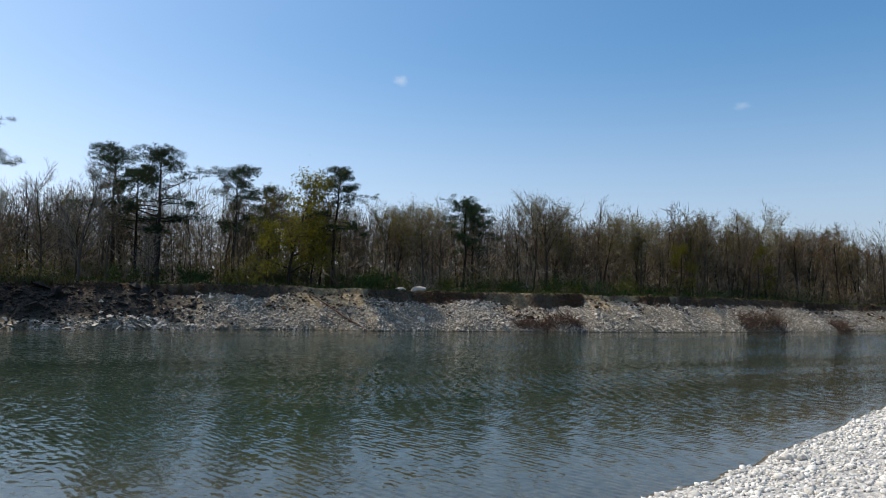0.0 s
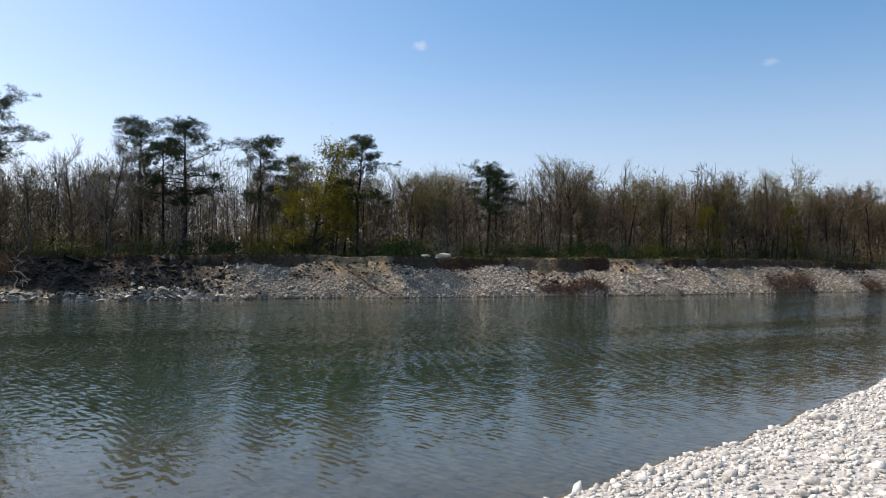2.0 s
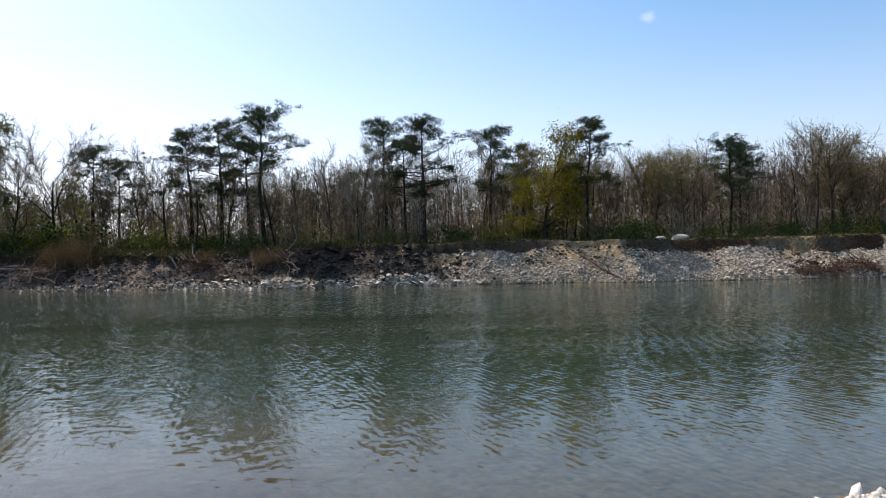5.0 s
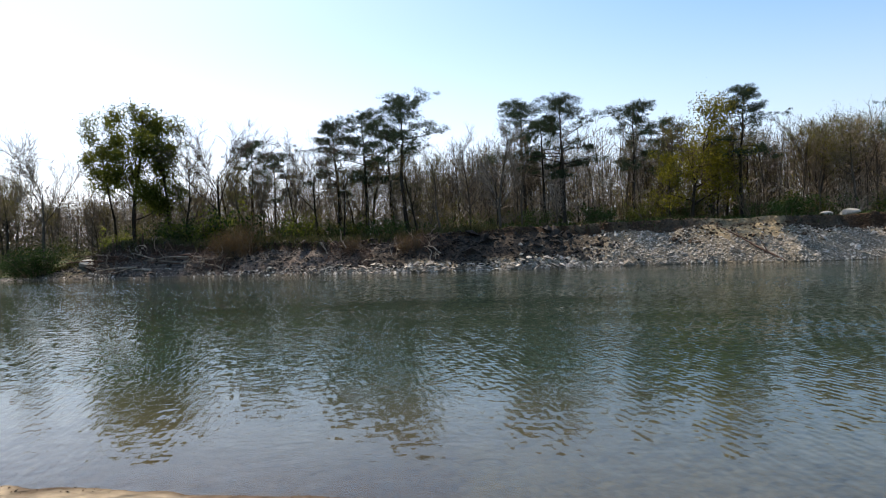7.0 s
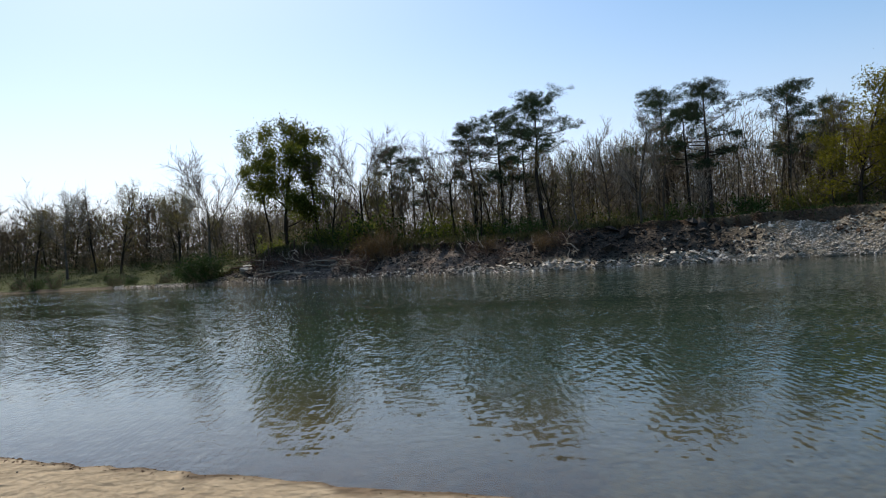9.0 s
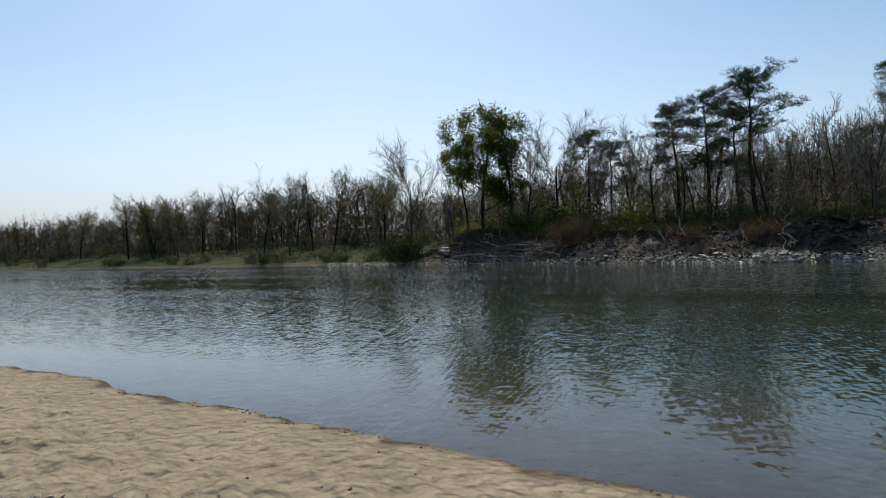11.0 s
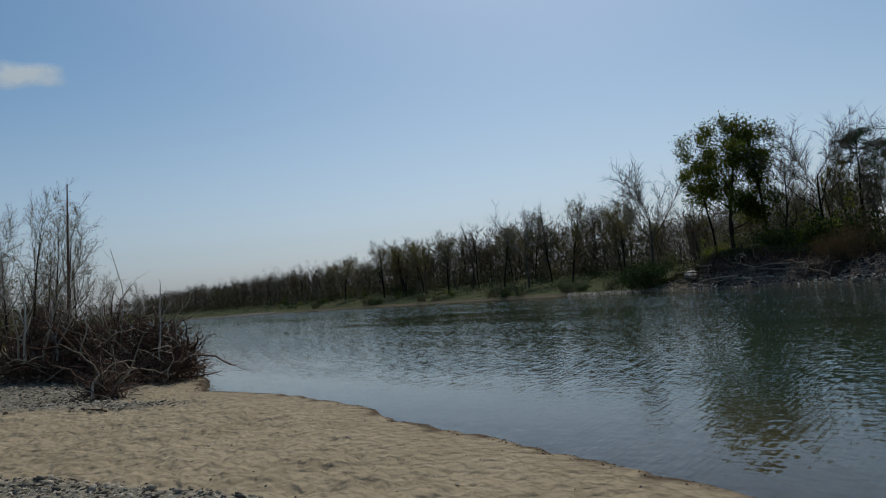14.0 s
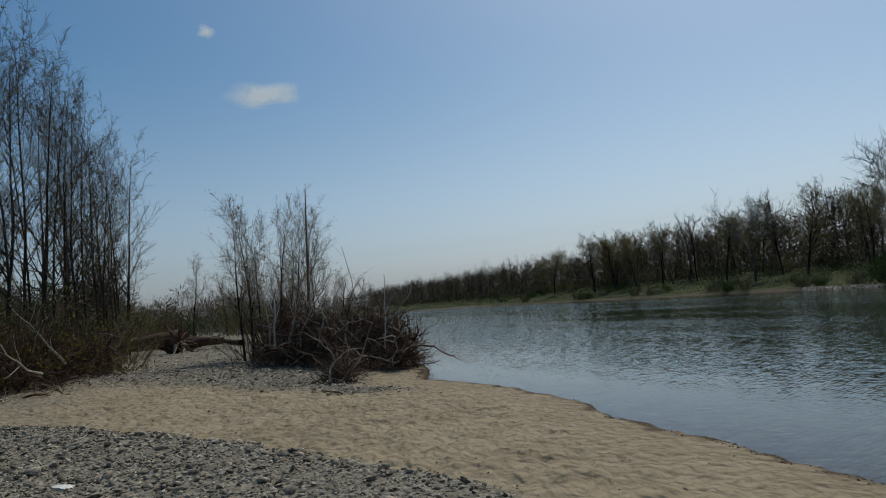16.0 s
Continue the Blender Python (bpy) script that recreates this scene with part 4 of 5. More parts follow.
woods("woodland", "dense brown leafless woodland behind the far bank", 101, 720, -90, 14, (10, 40), (6.5, 9.6), TWIG_GREY, LEAF_BUD, 0.3, bark=BARK_GREY)
woods("woodland", "open brown leafless woodland behind the far bank", 109, 120, 14, 38, (10, 40), (5.5, 8.6), TWIG_GREY, LEAF_BUD, 0.3, bark=BARK_GREY)
woods("woodland", "brown woodland with rusty spring buds behind the far bank", 106, 230, -90, 16, (10, 36), (6.5, 9.8), TWIG_GREY, LEAF_RUST, 0.6, bark=BARK_GREY)
woods("woodland", "dense brown leafless woodland upstream on the far bank", 102, 700, -190, -50, (9, 45), (8.2, 12.0), TWIG_BROWN, LEAF_BUD, 0.45, coarse=1.5)
woods("woodland", "thin brown woodland behind the green trees", 103, 190, 38, 66, (14, 50), (4.5, 8.0), TWIG_GREY, LEAF_BUD, 0.4, bark=BARK_GREY)
woods("woodland", "dense dark leafless woodland downstream on the far bank", 104, 950, 62, 340, (14, 50), (7.5, 11.5), TWIG_BROWN, LEAF_BUSH, 0.4, coarse=2.2)
woods("woodland", "deep brown woodland far behind the bank", 107, 440, -260, 16, (38, 80), (6.5, 10), TWIG_BROWN, LEAF_BUD, 0.3, coarse=4.0)
woods("woodland", "deep dark woodland far behind the downstream bank", 108, 420, 60, 460, (46, 90), (7, 11), TWIG_BROWN, LEAF_BUSH, 0.3, coarse=4.5)
woods("woodland", "low distant woodland behind the gravel bar", 105, 360, 109, 150, (105, 190), (4.5, 7.5), TWIG_BROWN, LEAF_BUSH, 0.6, near_side=True, coarse=3.0)


woods("woodland", "dark thicket of saplings behind the poplars", 110, 210, 123, 143, (46, 80), (3.5, 6.5), TWIG_DARK, LEAF_BUSH, 0.8, near_side=True, coarse=2.0)


def undergrowth_mass(label, seed, count, lo, hi, inland, tall, leaf, size):
    """Low leafy growth too fine to tell apart."""
    rng = np.random.default_rng(seed)
    p, w = rng.uniform(lo, hi, count), inland[0] + (inland[1] - inland[0]) * rng.random(count)
    ok = rng.random(count) < 0.5 + 1.3 * smooth_noise(p * 0.22, w * 0.3, seed)
    p, w = p[ok], w[ok]
    q = far_q(p) + w
    x, y = to_xy(p, q)
    z = terrain(p, q) + tall * rng.random(len(p)) ** 1.3 * (0.8 + 0.8 * smooth_noise(p * 0.5, q * 0.5, seed + 1))
    ob = mesh_object("undergrowth", *blades(rng, np.stack([x, y, z], 1), size), leaf)
    return tagged(ob, label, "undergrowth", kind="stuff")


undergrowth_mass("fresh green undergrowth at the foot of the trees", 111, 26000, -90, 40, (6.5, 15), 1.5, LEAF_BUSH, 0.2)
undergrowth_mass("yellowish spring undergrowth between the trunks", 112, 20000, -90, 62, (8, 20), 2.4, LEAF_BUD, 0.11)
undergrowth_mass("yellow-green spring shrubs at the wood's edge", 116, 24000, 4, 44, (7, 15), 3.4, LEAF_OLIVE, 0.15)
undergrowth_mass("olive haze of spring buds among the trunks", 114, 52000, -95, 40, (10, 30), 6.8, LEAF_OLIVE, 0.145)
undergrowth_mass("brown-green haze of buds in the downstream woods", 115, 44000, 62, 260, (13, 34), 7.0, LEAF_DIM, 0.255)
undergrowth_mass("dense dim scrub along the edge of the downstream woods", 117, 36000, 44, 270, (11, 17), 3.6, LEAF_DIM, 0.2)
undergrowth_mass("green undergrowth on the downstream bank", 113, 16000, 40, 210, (5, 20), 1.2, LEAF_BUSH, 0.2)


# ---- stones ----
def stone_shape(seed, level=1, flat=0.6):
    rng = np.random.default_rng(seed)
    bm = bmesh.new()
    bmesh.ops.create_icosphere(bm, subdivisions=level, radius=0.5)
    s = np.array([rng.uniform(0.8, 1.25), rng.uniform(0.65, 1.0), flat * rng.uniform(0.75, 1.2)])
    o = rng.uniform(-50, 50, 3)
    for v in bm.verts:
        k = 1 + 0.32 * noise.noise(Vector(v.co) * 1.9 + Vector(o))
        v.co = Vector((v.co.x * s[0] * k, v.co.y * s[1] * k, v.co.z * s[2] * k))
    bm.verts.ensure_lookup_table()
    verts, faces = np.array([v.co for v in bm.verts]), np.array([[v.index for v in f.verts] for f in bm.faces])
    bm.free()
    return verts, faces


def scatter(seed, spots, sizes, shapes, sink=0.15, tilt=0.35):
    """Many stones in one geometry."""
    rng = np.random.default_rng(seed)
    verts, faces, o = [], [], 0
    which = rng.integers(0, len(shapes), len(spots))
    for k, (sv, sf) in enumerate(shapes):
        at, s = spots[which == k], sizes[which == k]
        n = len(at)
        if not n:
            continue
        a, t, u = rng.uniform(0, 2 * np.pi, n), rng.normal(0, tilt, n), rng.normal(0, tilt, n)
        x, y, z = (sv[None, :, j] for j in range(3))
        z = z + t[:, None] * x + u[:, None] * y
        c, d = np.cos(a)[:, None], np.sin(a)[:, None]
        pts = np.stack([c * x - d * y, d * x + c * y, z], -1) * s[:, None, None] + at[:, None]
        pts[..., 2] += (s * sink)[:, None]
        verts.append(pts.reshape(-1, 3))
        faces.append((sf[None] + (np.arange(n) * len(sv))[:, None, None]).reshape(-1, 3) + o)
        o += n * len(sv)
    return np.concatenate(verts), np.concatenate(faces)


def chip_shape(seed):
    rng = np.random.default_rng(seed)
    v = np.array([(1, 0, 0), (0, 1, 0), (-1, 0, 0), (0, -1, 0), (0, 0, 1), (0, 0, -1)], float) * 0.5
    v = v * rng.uniform(0.75, 1.2, (6, 1)) * (1.1, 0.9, 0.7) + rng.normal(0, 0.05, (6, 3))
    return v, np.array([(0, 1, 4), (1, 2, 4), (2, 3, 4), (3, 0, 4), (1, 0, 5), (2, 1, 5), (3, 2, 5), (0, 3, 5)])


CHIPS = [chip_shape(250 + i) for i in range(9)]
LOW = [stone_shape(200 + i, 1) for i in range(7)]
FLAT = [stone_shape(220 + i, 1, 0.36) for i in range(8)]
FLAKES = [(v * (1, 1, 0.6), f) for v, f in CHIPS]


def spots_on(seed, count, p_range, depth_range, keep, far=True, power=1.0):
    rng = np.random.default_rng(seed)
    p = rng.uniform(*p_range, count)
    d = depth_range[0] + (depth_range[1] - depth_range[0]) * rng.random(count) ** power
    q = far_q(p) + d if far else near_q(p) - d
    ok = rng.random(count) < keep(p, q, d)
    p, q = p[ok], q[ok]
    x, y = to_xy(p, q)
    return np.stack([x, y, terrain(p, q)], 1)


def stones(name, label, seed, spots, sizes, mat, shapes=None, parent=ground):
    ob = mesh_object(name, *scatter(seed, spots, sizes, shapes or LOW), mat, parent, smooth=shapes is None or shapes is FLAT)
    return tagged(ob, label, kind="stuff")


srng = np.random.default_rng(77)
at = spots_on(301, 62000, (-105, 6), (0.0, 5.0), lambda p, q, d: np.clip(1.3 - d / 6, 0, 1) * (d < bank_foot(p) - 0.1) * (0.4 + 0.6 * step(-60, -44, p)) * (1 - 0.85 * bare_face(p, d)) * (1 - step(-9, -1, p + 6 * smooth_noise(p * 0.2, q * 0.5, 41))) * (0.72 + 1.3 * smooth_noise(p * 0.4, q * 0.7, 61)))
stones("cobbles", "pale cobbles spilling down the cut bank", 1, at, srng.lognormal(-2.15, 0.45, len(at)), BANK_STONE, CHIPS)
at = spots_on(310, 5200, (-105, -12), (0.6, 4.6), lambda p, q, d: (d < bank_foot(p)) * step(0.02, 0.3, smooth_noise(p * 0.45, q * 0.6, 68) + 0.14 * (d - 2.6)))
stones("earth_clods", "brown clods of earth fallen from the turf edge", 10, at, srng.lognormal(-1.75, 0.5, len(at)), CLOD, CHIPS)
at = spots_on(313, 26000, (-100, 40), (2.6, 5.2), lambda p, q, d: (np.abs(d - bank_foot(p) - 0.1) < 0.3) * (0.7 + smooth_noise(p * 0.8, q * 0.8, 72)) * (1 - 0.8 * bare_face(p, d)))
stones("earth_crumbs", "dark earth crumbling from the cut below the turf", 13, at, srng.lognormal(-2.2, 0.45, len(at)), CLOD, CHIPS)
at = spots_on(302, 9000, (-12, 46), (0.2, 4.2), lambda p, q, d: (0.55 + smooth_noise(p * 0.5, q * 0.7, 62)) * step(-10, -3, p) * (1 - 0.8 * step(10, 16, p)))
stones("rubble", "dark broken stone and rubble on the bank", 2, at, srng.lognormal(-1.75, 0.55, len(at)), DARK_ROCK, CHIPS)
at = spots_on(303, 5000, (-9, 60), (-0.15, 0.5), lambda p, q, d: (0.6 + 1.4 * smooth_noise(p * 0.35, 0 * p, 63)) * (1 - 0.6 * step(12, 18, p) * (1 - step(44, 50, p))))
stones("shore_stones", "pale wet stones along the far waterline", 3, at, srng.lognormal(-2.1, 0.5, len(at)), BANK_STONE, CHIPS)
at = spots_on(311, 2600, (-4.5, 14), (-0.1, 0.75), lambda p, q, d: 0.85 - 0.6 * d + 1.4 * smooth_noise(p * 0.5, q, 69))
stones("ledge_stones", "broad pale slabs along the dark bank's foot", 11, at, srng.lognormal(-1.65, 0.5, len(at)), BANK_STONE, FLAKES)
at = spots_on(312, 9000, (10, 44), (0.2, 4.0), lambda p, q, d: 0.5 + 1.2 * smooth_noise(p * 0.4, q * 1.2, 70))
stones("bluff_stones", "brown-grey stones set in the eroded earth bank", 12, at, srng.lognormal(-2.1, 0.5, len(at)), BLUFF_STONE, CHIPS)
at = spots_on(304, 47000, (-26, 3.5), (0.07, 10), lambda p, q, d: (1 - sandy(p, q)) * (1 - step(5.5, 9.5, d)) * (1 - step(-3.2, 0.5, p + 2 * smooth_noise(p, q, 65))) * np.where(p > -14, 1, 0.75), far=False)
sizes = srng.lognormal(-3.02, 0.45, len(at))
stones("pebbles", "rounded white and grey river pebbles", 4, at[sizes > 0.046], sizes[sizes > 0.046], COBBLE)
stones("small_pebbles", "small grey pebbles between the rounded river stones", 14, at[sizes <= 0.046], sizes[sizes <= 0.046], COBBLE, CHIPS)
at = spots_on(305, 56000, (-3, 17), (1.5, 12.5), lambda p, q, d: (1 - sandy(p, q)) * step(-2.5, 1.5, p + 3 * smooth_noise(p, q, 65)) * (1 - step(11, 12.5, d)), far=False)
stones("gravel", "fine grey river gravel on the sand", 5, at, srng.lognormal(-3.4, 0.45, len(at)), GRAVEL, FLAKES)
at = spots_on(309, 26000, (-1, 17), (2.5, 12.5), lambda p, q, d: (1 - sandy(p, q)) * step(-2.5, 1.5, p + 3 * smooth_noise(p, q, 65)) * (0.35 + 0.6 * smooth_noise(p * 0.9, q * 0.9, 66)), far=False)
stones("river_stones", "larger rounded stones among the gravel", 9, at, srng.lognormal(-2.85, 0.42, len(at)), GRAVEL, FLAT)
at = spots_on(306, 26000, (15, 46), (2, 12), lambda p, q, d: (1 - sandy(p, q)) * (0.95 - 0.75 * step(24, 30, p + 3 * smooth_noise(p * 0.5, q * 0.5, 67))), far=False)
stones("gravel", "patch of pale grey gravel on the sand", 6, at, srng.lognormal(-2.9, 0.45, len(at)), GRAVEL, FLAKES)
at = spots_on(307, 500, (1, 24), (0.5, 9), lambda p, q, d: sandy(p, q) * 0.6, far=False)
stones("sand_pebbles", "scattered small stones lying on the sand", 7, at, srng.lognormal(-3.6, 0.4, len(at)), GRAVEL)


at = spots_on(308, 3600, (0.5, 26), (-0.05, 0.3), lambda p, q, d: sandy(p, q) * step(-0.35, 0.25, smooth_noise(p * 1.3, 0 * p, 64)), far=False)
stones("shore_debris", "dark damp clods and bark along the sand's edge", 8, at, srng.lognormal(-3.95, 0.4, len(at)), CLOD, FLAKES)


def boulder(label, x, y, size, flat, seed, mat):
    """A weathered block: a rough stone cut by a few flat faces."""
    rng = np.random.default_rng(seed)
    v, f = stone_shape(seed, 3, flat)
    v = v * (1 + 0.3 * smooth_noise(v[:, 0] * 4 + seed, v[:, 1] * 4 + v[:, 2] * 5, seed))[:, None] * (1.35, 0.9, 1.0)
    for _ in range(9):
        d = rng.normal(size=3) * (1, 1, 0.8)
        d /= np.linalg.norm(d)
        h = v @ d
        v = v - np.maximum(h - h.max() * rng.uniform(0.55, 0.8), 0)[:, None] * d
    ob = mesh_object("boulder", v * size, f, mat)
    ob.matrix_basis = Matrix.Translation((x, y, ground_at(x, y) + size * flat * 0.25)) @ Matrix.Rotation(seed, 4, "Z")
    return tagged(ob, label, "rock")


boulder("large pale boulder on the turf edge", -1.9, 59.4, 1.5, 0.36, 3, ROCK)
boulder("smaller grey boulder beside the pale one", -3.3, 59.5, 1.05, 0.4, 4, ROCK)
x, y, z = far_spot(40.4, 2.2)
boulder("pale boulder at the foot of the grassy slope", x, y, 2.3, 0.42, 6, ROCK)
x, y, z = seen_spot(127.7, 8.85)
boulder("flat white stone lying on the gravel", x, y, 0.26, 0.22, 8, COBBLE)


# ---- grass ----
def grass(label, seed, count, lo, hi, inland, tall, mat, keep=None):
    rng = np.random.default_rng(seed)
    p, w = rng.uniform(lo, hi, count), rng.uniform(*inland, count)
    q = far_q(p) + w
    ok = rng.random(count) < (0.55 + smooth_noise(p * 0.5, q * 0.5, seed) if keep is None else keep(p, q, w))
    p, q = p[ok], q[ok]
    n = len(p)
    x, y = to_xy(p, q)
    base = np.stack([x, y, terrain(p, q) - 0.03], 1)
    h = rng.uniform(*tall, (n, 1)) * (1 + 0.8 * smooth_noise(p * 0.7, q * 0.7, seed + 1))[:, None]
    lean = rng.normal(0, 0.35, (n, 3)) * (1, 1, 0)
    a = rng.uniform(0, 2 * np.pi, n)
    wide = np.stack([np.cos(a), np.sin(a), 0 * a], 1) * h * 0.16
    verts = np.stack([base - wide, base + wide, base + (lean + (0, 0, 1)) * h], 1).reshape(-1, 3)
    ob = mesh_object("grass", verts, np.arange(3 * n).reshape(-1, 3), mat)
    return tagged(ob, label, "grass", kind="stuff")


grass("short green turf along the top of the cut bank", 401, 30000, -110, 46, (3.2, 9), (0.1, 0.34), GRASS, lambda p, q, w: (w > bank_foot(p) + 0.12) * (0.75 + smooth_noise(p * 0.5, q * 0.5, 401)))
grass("dry tufts hanging over the bank edge", 402, 9000, -110, 46, (3.2, 6.0), (0.12, 0.32), GRASS_DRY, lambda p, q, w: (w > bank_foot(p) + 0.05) * (w < bank_foot(p) + 0.5) * (0.5 + smooth_noise(p * 0.6, q * 0.5, 402)))
grass("rough green grass on the sloping bank", 403, 52000, 38, 150, (1.2, 20), (0.06, 0.2), GRASS)
grass("rough green grass on the distant bank", 404, 16000, 150, 320, (1.5, 20), (0.1, 0.3), GRASS)
grass("long olive grass hanging over the brow of the low bank", 405, 26000, 1, 46, (2.2, 7.5), (0.25, 0.6), GRASS_OLIVE, lambda p, q, w: (w > bank_foot(p) + 0.1) * (0.8 - 0.1 * (w - 3) + smooth_noise(p * 0.6, q * 0.6, 405)))


# ---- bank brush and drift ----
def stick_path(rng, at, way, length, radius, steps=6, bend=0.22, droop=0.0):
    segs, at, way = [], np.array(at, float), np.array(way, float)
    for i in range(steps):
        way = way + rng.normal(0, bend, 3) - np.array([0, 0, droop])
        way /= np.linalg.norm(way)
        nxt = at + way * length / steps
        segs.append((at, nxt, radius * (1 - 0.75 * i / steps), radius * (1 - 0.75 * (i + 1) / steps)))
        at = nxt
    return segs


def drift_heap(name, label, seed, a, b, wide, high, big, small, thick=0.04, leaf=None, leaves=0, rise=(0.0, 1.4), pale=0.55):
    """Flood wrack: a long mound of tangled branches between the spots a and b."""
    rng = np.random.default_rng(seed)
    ob = empty(name)
    a, b = np.array(a), np.array(b)
    across = np.array([-(b - a)[1], (b - a)[0]])
    across /= np.linalg.norm(across)

    def root(low=0.0):
        f, s = rng.random(), rng.normal(0, 0.4)
        xy = a + (b - a) * f + across * wide * s
        mound = high * math.exp(-2.2 * s * s) * (0.55 + 0.45 * math.sin(math.pi * f)) * (0.75 + 0.6 * float(smooth_noise(f * 6, s * 2, seed)))
        return np.array([*xy, ground_at(*xy) + max(0, mound) * (low + (1 - low) * rng.random() ** 0.8) * 0.8])

    for _ in range(big):
        way = np.array([rng.normal(0, 0.5), rng.normal(0, 0.5), rng.uniform(*rise)])
        length = rng.uniform(0.7, 2.2)
        segs = stick_path(rng, root(), way, length, thick * rng.uniform(0.5, 1.6), 9, 0.34)
        wood = DRIFT if rng.random() < pale else DRIFT_DARK
        limb = part("branch", tubes(segs, 5), wood, ob, smooth=True)
        for _ in range(2):
            s = segs[rng.integers(1, len(segs))]
            part("fork", tubes(stick_path(rng, s[0], way + rng.normal(0, 0.7, 3), length * 0.5, s[2] * 0.65, 6, 0.3), 4), wood, limb, smooth=True)
    segs = []
    for _ in range(small):
        way = np.array([rng.normal(0, 0.7), rng.normal(0, 0.7), rng.uniform(-0.4, 1.2)])
        segs += stick_path(rng, root(), way, rng.uniform(0.35, 1.0), rng.uniform(0.008, 0.018), 4, 0.45)
    rest = part("twig_tangle", tubes(segs, 3), DRIFT_DARK, ob)
    tagged(rest, "dark tangle of fine dead twigs", kind="stuff")
    if leaf:
        pts = np.array([root(0.5) for _ in range(leaves)]) + rng.normal(0, 0.2, (leaves, 3))
        part("foliage", blades(rng, pts, 0.13), leaf, ob)
    return tagged(ob, label, "driftwood")


def xy(az, d):
    return -d * math.sin(radians(az)), d * math.cos(radians(az))


drift_heap("driftwood_heap", "large heap of grey driftwood and dead roots at the water's edge", 501, xy(112.3, 26.5), xy(100.6, 23.4), 1.5, 3.4, 280, 4200, 0.03, rise=(-0.3, 1.3), pale=0.26)
drift_heap("driftwood_heap", "tangled grey root wad lying on the sand before the heap", 502, xy(107.6, 19.8), xy(106.0, 19.4), 0.7, 0.8, 22, 260, 0.03)
# mostly dark wood: the shade under the poplars is put into its colour
drift_heap("driftwood_heap", "brushwood heap with dead branches under the poplars", 503, xy(135, 25), xy(124.0, 29), 2.4, 3.0, 150, 2600, 0.04, LEAF_BUD, 1500, rise=(-0.15, 0.5), pale=0.12)


def root_stump(label, seed, x, y, turn, size):
    """An uprooted tree butt lying on the gravel, its roots fanned out round the broken end."""
    rng = np.random.default_rng(seed)
    ob = empty("tree_stump")
    base = np.array([x, y, ground_at(x, y)])
    along = np.array([math.cos(turn), math.sin(turn), 0.06])
    heart = base + np.array([0, 0, 0.55 * size])
    log = [(heart - along * 0.25 * size, heart + along * 0.7 * size, 0.5 * size, 0.36 * size), (heart + along * 0.7 * size, heart + along * 2.2 * size - np.array([0, 0, 0.18 * size]), 0.36 * size, 0.27 * size)]
    part("log", tubes(log, 12), DRIFT_DARK, ob, smooth=True)
    side = np.cross(along, (0, 0, 1))
    for k in range(22):
        a = k * 2 * math.pi / 22 + rng.uniform(-0.15, 0.15)
        way = side * math.cos(a) + np.array([0, 0, 1]) * math.sin(a) - along * rng.uniform(-0.2, 0.6)
        if way[2] < -0.35:
            way[2] = -0.2
        root = stick_path(rng, heart - along * 0.2 * size, way, size * rng.uniform(0.7, 1.5), size * rng.uniform(0.05, 0.13), 8, 0.28)
        limb = part("root", tubes(root, 6), DRIFT_DARK if k % 4 else DRIFT, ob, smooth=True)
        part("rootlet", tubes(stick_path(rng, root[4][0], way + rng.normal(0, 0.6, 3), size * 0.5, root[4][2] * 0.6, 5, 0.3), 4), DRIFT_DARK, limb, smooth=True)
    clay = stone_shape(seed, 2, 0.9)
    part("earth_clump", (clay[0] * size * 1.15 + heart + np.array([0, 0, -0.12 * size]), clay[1]), CLOD, ob)
    return tagged(ob, label, "tree stump")


x, y, z = seen_spot(119.0, 41)
root_stump("dark uprooted stump with a fan of roots on the gravel", 504, x, y, radians(-75), 1.25)
x, y, z = seen_spot(117.6, 44)
root_stump("weathered grey stump lying behind the dark one", 505, x, y, radians(100), 0.8)
for p, w, wide, high, n in ((-38.4, 0.5, 1.0, 1.3, 26), (-35.4, 0.7, 0.7, 0.8, 10), (-65, 0.5, 1.3, 2.0, 30), (-61.5, 0.5, 1.2, 2.4, 34), (-78, 0.5, 1.0, 1.4, 14)):
    x, y, z = far_spot(p, w)
    x2, y2, z2 = far_spot(p + 3.2, w)
    drift_heap("driftwood_heap", "dry branches washed up below the cut bank", 510 + n, (x, y), (x2, y2), wide, high, n, 620, 0.03, pale=0.05)
for p, w, wide, high, n in ((24, 1.2, 1.4, 1.4, 18), (30, 2.0, 1.6, 1.8, 22), (35, 1.2, 1.4, 1.3, 16), (5, 2.0, 1.6, 1.6, 18), (11, 1.8, 1.5, 1.3, 14)):
    x, y, z = far_spot(p, w)
    x2, y2, z2 = far_spot(p + 4.5, w + 0.5)
    drift_heap("driftwood_heap", "dark fallen timber and brush on the far bank", 530 + n + int(p), (x, y), (x2, y2), wide, high, n, 420, 0.06)


def lone_branch(name, label, seed, start, way, length, radius, forks, mat, bend=0.08, droop=0.0):
    rng = np.random.default_rng(seed)
    ob = empty(name)
    segs = stick_path(rng, start, way, length, radius, 9, bend, droop)
    part("stem", tubes(segs, 7), mat, ob, smooth=True)
    for _ in range(forks):
        s = segs[rng.integers(2, len(segs))]
        twig = stick_path(rng, s[0], np.array(way) / np.linalg.norm(way) + rng.normal(0, 0.55, 3), length * rng.uniform(0.2, 0.4), s[2] * 0.55, 5, 0.15)
        part("side_branch", tubes(twig, 5), mat, ob, smooth=True)
    return tagged(ob, label, "branch")


